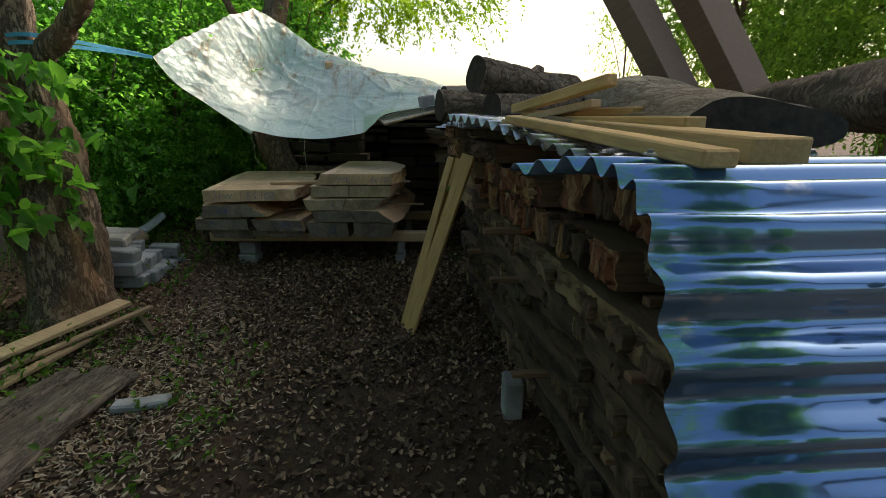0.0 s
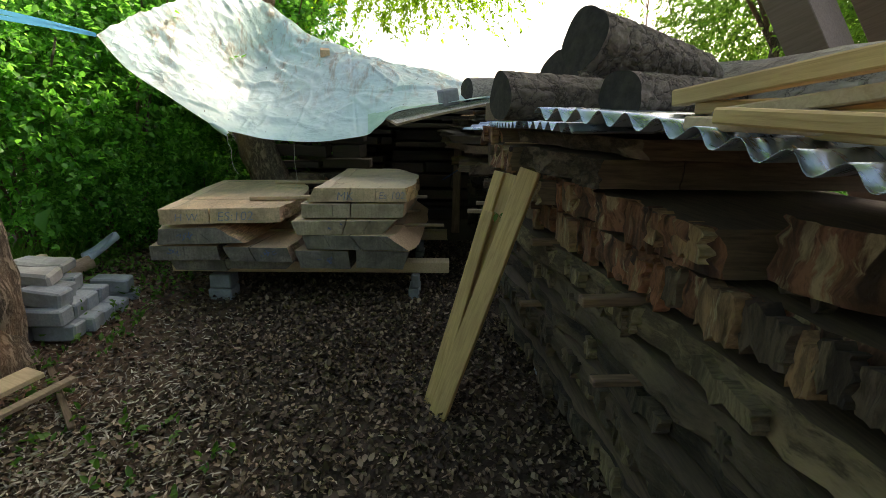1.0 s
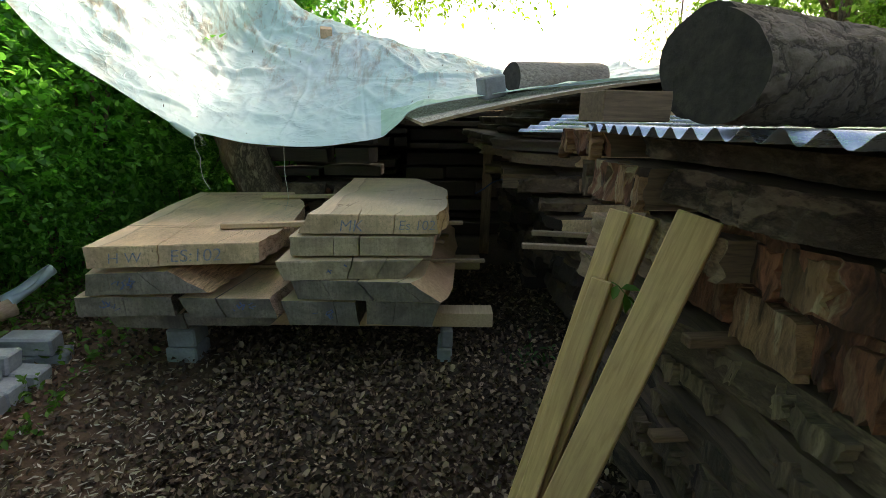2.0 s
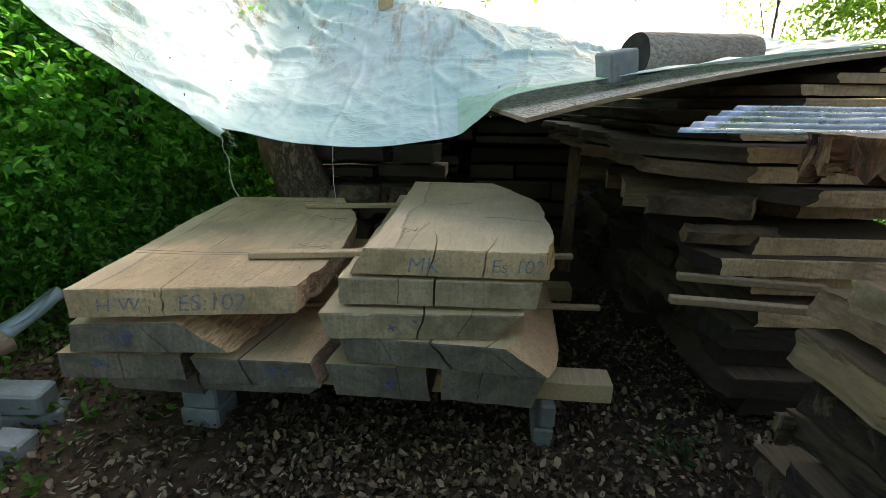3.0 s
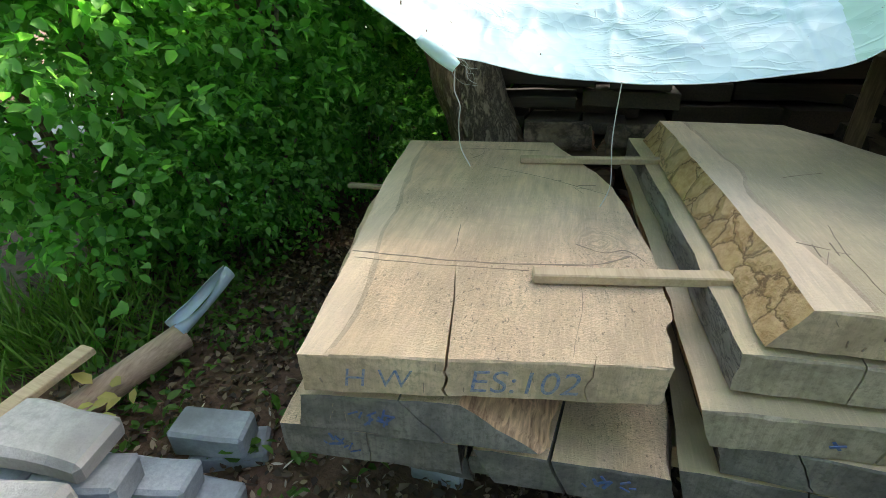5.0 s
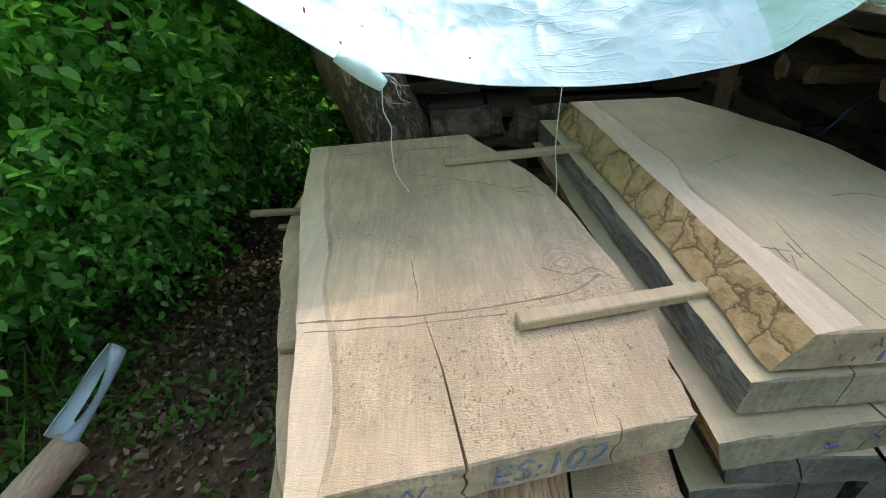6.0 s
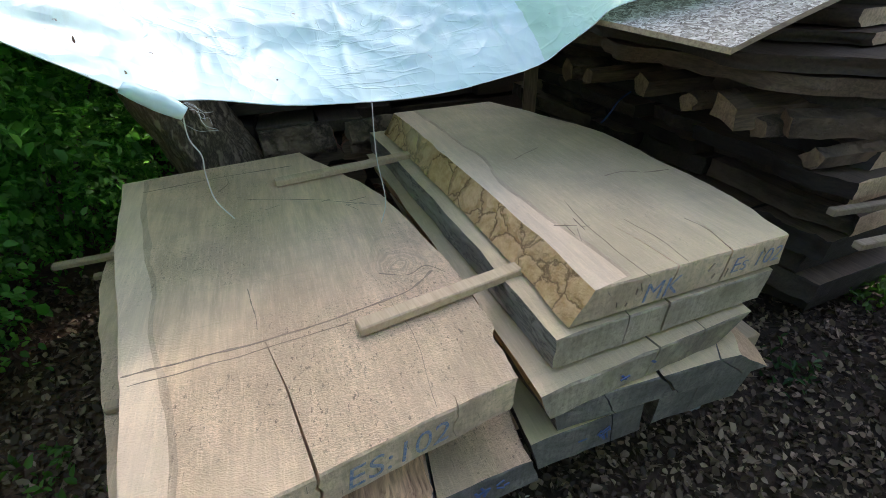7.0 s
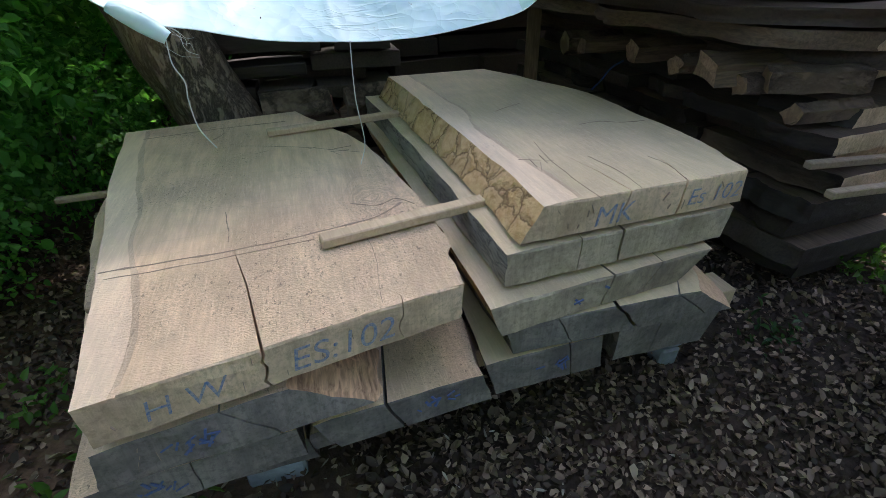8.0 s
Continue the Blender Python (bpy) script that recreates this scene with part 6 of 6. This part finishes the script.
def build_trees():
    far = "leafy green tree in daylight beyond the yard"
    build_tree("tree", far, (8.5, 13.5, 0.2), 5.5, 0.2, (0, 0, 4.6), (3.3, 3.0, 3.6), 3600, 0.125, M_LEAF_FAR, 21)
    build_tree("tree", far, (7.6, 8.0, 0.1), 5.0, 0.2, (0, 0, 4.2), (2.6, 2.6, 3.6), 3200, 0.10, M_LEAF_FAR, 22)
    build_tree("tree", far, (13.0, 9.5, 0.3), 7, 0.25, (0, 0, 5.2), (4.0, 4.0, 4.6), 1500, 0.2, M_LEAF_FAR, 23)
    build_tree("tree", "thin sparse young tree against the sky", (5.2, 14.5, 0.3), 5.0, 0.045, (0, 0, 3.6), (1.0, 1.0, 1.7), 170, 0.09, M_LEAF_SUN, 24, 8, 0.4)
    build_tree("tree", "tree with light yellow-green leaves hanging over the tarpaulin", (-3.0, 9.8, 0.1), 5.5, 0.2, (2.0, -0.6, 3.95), (2.4, 1.5, 1.05), 900, 0.085, M_LEAF_SUN, 25, 12, 0.5)
    # two added trees, crowns out of view, to keep sun off yard and slabs
    build_tree("tree", "tall tree added to reach over the yard and block sun", (8.4, 9.0, 0.1), 7.0, 0.25, (-5.2, -1.6, 7.0), (2.5, 3.3, 1.7), 1450, 0.15, M_LEAF_FAR, 30, 12, 0.7)
    build_tree("tree", "tall slim tree added behind the far pile to block sun", (6.4, 11.0, 0.1), 7.0, 0.14, (-3.6, -1.2, 7.0), (1.7, 0.62, 1.0), 480, 0.15, M_LEAF_FAR, 31, 12, 0.5)
    # unseen canopy, added to hold skylight off the ground
    build_tree("tree", "unseen tall tree added to shade the yard", (4.4, -1.8, 0.0), 7.5, 0.25, (-3.8, 1.0, 6.2), (2.6, 2.5, 1.4), 1400, 0.17, M_LEAF_FAR, 26, 12, 0.7)
    build_tree("tree", "unseen tall tree added beside the yard for shade", (-6.5, -0.8, 0.1), 6.5, 0.25, (0.6, 0.6, 4.8), (3.2, 3.4, 2.4), 350, 0.17, M_LEAF_FAR, 29, 12, 0.7)
    build_tree("tree", "tree behind the hedge", (-9.5, 8.5, 0.2), 7.5, 0.25, (0.5, 0, 6.0), (3.4, 3.4, 3.0), 500, 0.15, M_LEAF, 27)
    build_tree("tree", "tree behind the hedge", (-5.5, 11.5, 0.2), 6.5, 0.25, (0.5, 0, 4.6), (3.0, 3.0, 3.4), 900, 0.15, M_LEAF_SUN, 28)

    # an unseen wood, added to close the yard behind and cut the skylight
    first = build_tree("tree", "unseen broad leafy tree added at the near side of the yard", (-3.2, -7.6, 0.0), 6.5, 0.22, (0.3, 0.4, 3.4), (3.0, 2.6, 3.2), 1500, 0.17, M_LEAF_FAR, 40, 12, 0.7)
    for x, y, turn, size in ((1.4, -8.4, 70, 0.75), (6.4, -7.4, 160, 0.7), (-7.6, -5.2, 300, 0.7)):
        ob = copy_thing(first, pose(x, y, 0.0, 0, 0, turn))
        ob.scale = (size, size, size)

build_trees()


def build_near_tree():
    """The forked tree to which the tarpaulin is tied."""
    root = empty_at("tree", (-2.95, 3.36, 0.05), "old forked tree with rough bark, leaf shoots and a blue strap", "tree", "trees")
    b = Vector((-2.95, 3.36, 0))
    stems = [
        [(0.06, -0.06, -0.1), (0.02, 0, 0.25), (-0.02, 0, 0.7), (-0.14, 0.02, 1.2), (-0.33, 0.05, 1.9), (-0.5, 0.1, 2.6), (-0.8, 0.2, 3.8), (-1.0, 0.3, 5.5)],
        [(0.10, 0.06, 0.05), (0.10, 0.1, 0.7), (0.07, 0.13, 1.2), (-0.04, 0.18, 1.7), (-0.12, 0.22, 2.1), (-0.10, 0.3, 2.7), (0.0, 0.35, 4.0), (0.0, 0.4, 5.5)],
        [(-0.10, 0.22, 1.88), (0.10, 0.2, 2.0), (0.32, 0.16, 2.18), (0.6, 0.1, 2.5), (0.9, 0.05, 3.0)],
    ]
    radii = [(0.34, 0.28, 0.25, 0.205, 0.16, 0.13, 0.10, 0.05), (0.19, 0.18, 0.15, 0.125, 0.115, 0.10, 0.08, 0.04), (0.10, 0.085, 0.068, 0.05, 0.03)]
    for k, (pts, rad) in enumerate(zip(stems, radii)):
        p = spline([b + Vector(q) for q in pts], 16)
        r = [s.x for s in spline([(x, 0, 0) for x in rad], 16)]
        v, f = tube_rings(p, r, 40, 0.2, k)
        v = [q + (q - p[i // 40]).normalized() * (0.02 * noise.noise(Vector((q.x * 22, q.y * 22, q.z * 4))) + 0.03 * noise.noise(q * 5)) for i, q in enumerate(v)]
        child("trunk" if k < 2 else "limb", mesh_of("trunk", v, f, M_TRUNK, True), root)
    rng = np.random.default_rng(4)
    starts, heads = [], []
    for _ in range(80):
        z = rng.uniform(0.75, 1.95)
        a = rng.uniform(-2.6, -0.1)
        starts.append(np.array([b.x - 0.12 + 0.22 * math.cos(a), b.y + 0.25 * math.sin(a), z]))
        heads.append(np.array([math.cos(a), math.sin(a), 0.1]))
    pl, wy, sz = sprays(rng, starts, heads, 0.34, 6, 0.15)
    child("foliage", leaf_mesh("foliage", pl, wy, sz, M_LEAF, 0.55, 0.35, 3), root, "broad green leaves on shoots from the trunk")["kind"] = "stuff"
    pl, wy, sz = crown(rng, np.array([-3.9, 2.3, 5.6]), (2.4, 2.4, 1.3), 150, 0.6, 12, 0.15, 0.2)
    child("crown", leaf_mesh("crown", pl, wy, sz, M_LEAF, 0.5, 0.25, 5), root)
    for dz in (0.0, 0.05):
        p = spline([(-2.82, 4.79, 2.09), (-2.80, 4.3, 2.07 + dz * 0.4), (-2.88, 3.54, 2.04 + dz), (-3.06, 3.46, 2.03 + dz)], 6)
        verts, faces = [], []
        for q in p:
            verts += [q + Vector((0, 0, 0.014)), q - Vector((0, 0, 0.014)), q - Vector((0.003, 0, 0.014)), q + Vector((-0.003, 0, 0.014))]
        for k in range(len(p) - 1):
            for s in range(4):
                t = (s + 1) % 4
                faces.append((4 * k + s, 4 * k + t, 4 * k + 4 + t, 4 * k + 4 + s))
        thing("strap", "flat blue strap tying the tarpaulin to the tree", "strap", mesh_of("strap", verts, faces, M_STRAP), "straps")
    # second trunk behind the stack
    root = empty_at("tree", (-2.35, 6.4, 0.05), "thick old trunk behind the slab stack", "tree", "trees")
    p = spline([(-1.98, 6.38, -0.1), (-2.06, 6.40, 0.4), (-2.18, 6.44, 0.8), (-2.32, 6.48, 1.12), (-2.46, 6.62, 1.6), (-2.48, 6.95, 2.3), (-2.4, 7.4, 3.2), (-2.2, 7.7, 4.8)], 8)
    v, f = tube_rings(p, [0.25 - 0.10 * k / len(p) if k > 5 else 0.30 - 0.008 * k for k in range(len(p))], 36, 0.2, 9)
    v = [q + (q - p[i // 36]).normalized() * (0.02 * noise.noise(Vector((q.x * 20, q.y * 20, q.z * 4))) + 0.02 * noise.noise(q * 5)) for i, q in enumerate(v)]
    child("trunk", mesh_of("trunk", v, f, M_TRUNK, True), root)
    p = spline([(-2.47, 6.9, 2.2), (-2.7, 6.85, 2.6), (-3.0, 6.8, 3.3), (-3.2, 6.8, 4.2)], 6)
    v, f = tube_rings(p, [0.08 - 0.06 * k / len(p) for k in range(len(p))], 12, 0.15, 10)
    child("limb", mesh_of("limb", v, f, M_TRUNK, True), root)


build_near_tree()


# ---- paver heap, boards and gutter at the edge of the yard ----
def build_edge():
    rng = random.Random(3)
    shapes = [box_mesh("paver", (0.26, 0.132, 0.112), M_CONCRETE, 0.012, 0.012, k, 3) for k in range(4)]
    broken = [box_mesh("paver", (0.36, 0.175, 0.088), M_CLAY, 0.018, 0.03, 5 + k, 5) for k in range(2)]
    for layer, (end, y0, count, step) in enumerate(((-2.595, 3.80, 4, 0.0), (-2.655, 3.77, 4, 0.012), (-2.67, 3.81, 3, 0.065))):
        for j in range(count):
            for back in range(2):
                x = end - 0.125 - step * j - 0.26 * back + rng.uniform(-0.018, 0.018)
                y = y0 + 0.141 * j + rng.uniform(-0.006, 0.006) - 0.03 * back
                ob = thing("paver", "grey concrete paving stone in a loose heap", "paving stone", shapes[(j + layer + back) % 4], "paver heap")
                ob.matrix_basis = pose(x, y, ground_z(-2.75, 4.0) + 0.05 + layer * 0.114, rng.uniform(-5, 5), rng.uniform(-2, 8), 6 + rng.uniform(-9, 9))
    for k, (x, y, z, a) in enumerate(((-2.965, 3.90, 0.478, 10), (-3.02, 4.12, 0.482, 2))):
        ob = thing("paver", "pale broken paving slab lying on the heap", "paving stone", broken[k], "paver heap")
        ob.matrix_basis = pose(x, y, z, rng.uniform(-3, 3), 4, a)
    for x, y, z, a in ((-2.74, 4.43, 0.13, 24), (-2.77, 4.41, 0.245, 12)):
        ob = thing("paver", "grey concrete paving stone beside the heap", "paving stone", shapes[1], "paver heap")
        ob.matrix_basis = pose(x, y, z, 3, 4, a)
    lab = "pale weathered board lying at the edge of the yard"
    board("loose_board", (-2.72, 2.45, 0.11), (-2.40, 3.22, 0.17), 0.15, 0.03, M_STICK, lab, "board", "loose boards", seed=1)
    board("loose_board", (-2.62, 2.15, 0.09), (-2.22, 3.24, 0.12), 0.05, 0.025, M_FRESH_X, lab, "board", "loose boards", seed=2)
    board("loose_board", (-2.50, 2.0, 0.06), (-2.38, 2.9, 0.07), 0.07, 0.025, M_FRESH_X, lab, "board", "loose boards", seed=4)
    board("loose_board", (-2.70, 3.62, 0.05), (-2.02, 2.93, 0.03), 0.035, 0.02, M_OLD, "narrow dark slat lying across the ground", "board", "loose boards", seed=5)
    board("loose_board", (-3.38, 3.98, 0.40), (-3.33, 4.50, 0.44), 0.065, 0.03, M_STICK, lab, "board", "loose boards", seed=3)
    log("log", (-3.44, 3.98, 0.22), (-3.20, 4.78, 0.30), 0.06, "thin peeled reddish log lying at the edge of the yard", 8, 1.0, M_PEEL, M_PEEL, wobble=0.1)
    log("log", (-2.0, 1.2, 0.0), (-1.98, 2.42, 0.0), 0.17, "half-buried weathered log at the edge of the yard", 9, 0.5, M_BURIED, M_CUT, wobble=0.4)
    log("log", (-2.45, 1.35, 0.03), (-2.22, 2.4, 0.02), 0.11, "half-buried weathered log at the edge of the yard", 10, 0.5, M_BURIED, M_CUT, wobble=0.4)
    board("stone", (-1.78, 2.12, 0.0), (-1.50, 2.18, 0.0), 0.10, 0.05, M_CONCRETE, "flat grey stone on the ground", "stone", rough=0.012, bevel=0.012)
    # split plastic pipe on the log's end
    a, b = Vector((-3.21, 4.76, 0.35)), Vector((-3.13, 5.06, 0.47))
    verts, faces = [], []
    m = between(a, b)
    long = (b - a).length
    steps = 10
    for r in (0.05, 0.0465):
        for j in range(steps + 1):
            # a slit that opens wide in the middle and closes towards the far tip
            u = j / steps
            gap = 10 + 62 * math.sin(math.pi * min(1, 0.15 + 0.85 * u))
            for k in range(13):
                t = radians(90 + gap + (360 - 2 * gap) * k / 12)
                verts.append(m @ Vector((r * (1 - 0.45 * u ** 3) * math.cos(t), (u - 0.5) * long, r * (1 - 0.2 * u) * math.sin(t))))
    shell = 13 * (steps + 1)
    for side in (0, shell):
        for j in range(steps):
            for k in range(12):
                # the lower wall is torn out too, so that two strips are left
                if 4 <= k <= 7 and 2 <= j <= steps - 2:
                    continue
                q = side + j * 13 + k
                faces.append((q, q + 1, q + 14, q + 13))
    for j in range(steps):
        for k in (0, 12):
            q = j * 13 + k
            faces.append((q, q + 13, q + 13 + shell, q + shell))
    for k in range(12):
        for q in (k, 13 * steps + k):
            faces.append((q, q + 1, q + 1 + shell, q + shell))
    thing("split_pipe", "pale blue split plastic pipe lying on a log", "pipe", mesh_of("split_pipe", verts, faces, M_PIPE, True))


build_edge()


# ---- leaf litter and plants on the ground ----
def build_litter():
    rng = np.random.default_rng(8)
    n = 150000
    x, y = rng.uniform(-4.6, 1.4, n), rng.uniform(-1.2, 6.4, n)
    keep = (rng.random(n) < np.where(y < 2.4, 0.30, 0.68)) | (x < -1.5) | (y > 3.3)
    keep &= (rng.random(n) < 0.6) | (x < -0.3) | (y < 4.3)
    keep &= (rng.random(n) < 0.4) | (x > -1.75) | (y < 3.1) | (y > 4.9)
    keep &= rng.random(n) < np.clip((y + 1.2) / 1.2, 0, 1) * np.clip((x + 4.6) / 1.0, 0, 1) * np.clip((1.4 - x) / 0.7, 0, 1)
    x, y = x[keep], y[keep]
    n = len(x)
    z = np.array([ground_z(a, b) for a, b in zip(x, y)]) + rng.uniform(0.002, 0.03, n)
    places = np.stack([x, y, z], 1)
    ways = np.stack([rng.normal(size=n), rng.normal(size=n), rng.normal(size=n) * 0.55], 1)
    thing("leaf_litter", "brown dry curled leaves covering the ground", "leaves", curled_leaves("leaf_litter", places, ways, rng.uniform(0.016, 0.036, n) * rng.choice([1.0, 1.0, 1.5], n), M_LITTER, 9), kind="stuff")
    # weeds
    starts, heads = [], []
    for _ in range(1000):
        u = rng.random()
        a, b = (rng.uniform(-3.4, -2.3), rng.uniform(0.8, 5.2)) if u < 0.4 else (rng.uniform(-2.5, -1.1), rng.uniform(0.7, 3.0)) if u < 0.58 else (rng.uniform(-4.2, -3.2), rng.uniform(4.5, 5.9))
        starts.append(np.array([a, b, ground_z(a, b)]))
        heads.append(rng.normal(size=3) * 0.5 + np.array([0, 0, 1.0]))
    for _ in range(1500):
        a, b = rng.uniform(0.85, 2.7), rng.uniform(4.1, 6.2)
        starts.append(np.array([a, b, ground_z(a, b)]))
        heads.append(rng.normal(size=3) * 0.5 + np.array([0, 0, 1.6]))
    pl, wy, sz = sprays(rng, starts, heads, 0.14, 5, 0.05)
    thing("weeds", "small green weeds at the edge of the yard", "weeds", leaf_mesh("weeds", pl, wy, sz, M_WEED, 0.5, 0.2, 10), kind="stuff")
    n = 1500
    gx = np.concatenate([rng.normal(-3.95, 0.22, n // 2), rng.uniform(-4.2, -3.2, n // 4)])
    gy = np.concatenate([rng.normal(4.75, 0.25, n // 2), rng.uniform(1.6, 3.2, n // 4)])
    n = len(gx)
    gz = np.array([ground_z(a, b) for a, b in zip(gx, gy)])
    ways = np.stack([rng.normal(size=n) * 0.45, rng.normal(size=n) * 0.45, np.ones(n)], 1)
    thing("grass", "long thin green grass at the edge of the yard", "grass", leaf_mesh("grass", np.stack([gx, gy, gz], 1), ways, rng.uniform(0.12, 0.34, n), M_GRASS, 0.032, 0.05, 14), kind="stuff")
    # real chips, but spread wide so their pale colour stands for sun dapples
    n = 14000
    cx, cy = rng.normal(-2.05, 0.5, n), rng.normal(2.0, 0.95, n)
    cz = np.array([ground_z(a, b) for a, b in zip(cx, cy)]) + rng.uniform(0.012, 0.035, n)
    ways = np.stack([rng.normal(size=n), rng.normal(size=n), rng.normal(size=n) * 0.15], 1)
    thing("wood_chips", "pale wood chips and shavings on the ground, spread wider for dappled light", "wood chips", leaf_mesh("wood_chips", np.stack([cx, cy, cz], 1), ways, rng.uniform(0.012, 0.05, n), M_CHIP, 0.2, -0.1, 15), kind="stuff")
    n = 9
    ways = np.stack([rng.normal(size=n), rng.normal(size=n), rng.normal(size=n) * 0.3], 1)
    spots = np.stack([rng.normal(-3.17, 0.05, n), rng.normal(4.42, 0.06, n), np.full(n, 0.34)], 1)
    thing("yellow_leaves", "wilted yellow leaves lying on the thin log", "leaves", leaf_mesh("yellow_leaves", spots, ways, rng.uniform(0.05, 0.09, n), M_YELLOW, 0.6, 0.1, 23), kind="stuff")
    # small plant between the piles
    starts = [np.array([0.10 + 0.05 * rng.normal(), 4.50 + 0.05 * rng.normal(), 0.03]) for _ in range(9)]
    heads = [rng.normal(size=3) * 0.5 + np.array([0, 0, 1.4]) for _ in range(9)]
    pl, wy, sz = sprays(rng, starts, heads, 0.19, 6, 0.05)
    root = empty_at("small_plant", (0.10, 4.50, 0.03), "small green plant growing between the piles", "plant")
    child("leaves", leaf_mesh("leaves", pl, wy, sz, M_SHADE_LEAF, 0.4, 0.4, 12), root)


build_litter()


def build_twig():
    """A green sprig lying on the leaning planks."""
    rng = np.random.default_rng(41)
    base = Vector((0.05, 3.315, 1.05))
    root = empty_at("leafy_twig", tuple(base), "green leafy sprig resting on the leaning planks", "twig")
    p = spline([base, base + Vector((0.02, -0.012, -0.01)), base + Vector((0.045, -0.02, -0.04))], 5)
    v, f = tube_rings(p, [0.0016] * len(p), 5)
    child("stem", mesh_of("stem", v, f, M_WEED, True), root)
    ways = np.array([(0.9, -0.25, 0.12), (0.1, -0.3, -1.0), (-0.35, -0.3, -0.8), (0.6, -0.3, -0.5)]) + rng.normal(size=(4, 3)) * 0.08
    child("leaves", leaf_mesh("leaves", np.array([tuple(q) for q in (p[6], p[8], p[4], p[9])]), ways, np.array([0.055, 0.06, 0.045, 0.045]), M_WEED, 0.55, 0.2, 42), root)


build_twig()


cord("cord", [(-0.20, 5.74, 0.91), (-0.13, 5.77, 0.945), (-0.05, 5.81, 0.995), (0.05, 5.85, 1.02)], 0.005, M_CORD, "short blue cord hanging out of the far pile", "cord")


# ---- weights on the tarpaulin ----
log("log", (0.02, 5.50, 1.765), (0.74, 5.88, 1.80), 0.112, "grey barked log weighing down the tarpaulin", 12, 1.0, M_GREY)
_b = thing("concrete_block", "grey concrete block weighing down the tarpaulin", "block", box_mesh("concrete_block", (0.145, 0.12, 0.13), M_CONCRETE, 0.008, 0.004, 5))
_b.matrix_basis = pose(-0.16, 5.11, 1.685, 4, -12, 25)
_b = thing("wood_block", "small grey wooden block weighing down the tarpaulin", "block", box_mesh("wood_block", (0.10, 0.10, 0.08), M_END, 0.005, 0.003, 6))
_b.matrix_basis = pose(-1.49, 6.45, 2.19, 20, 0, 15)
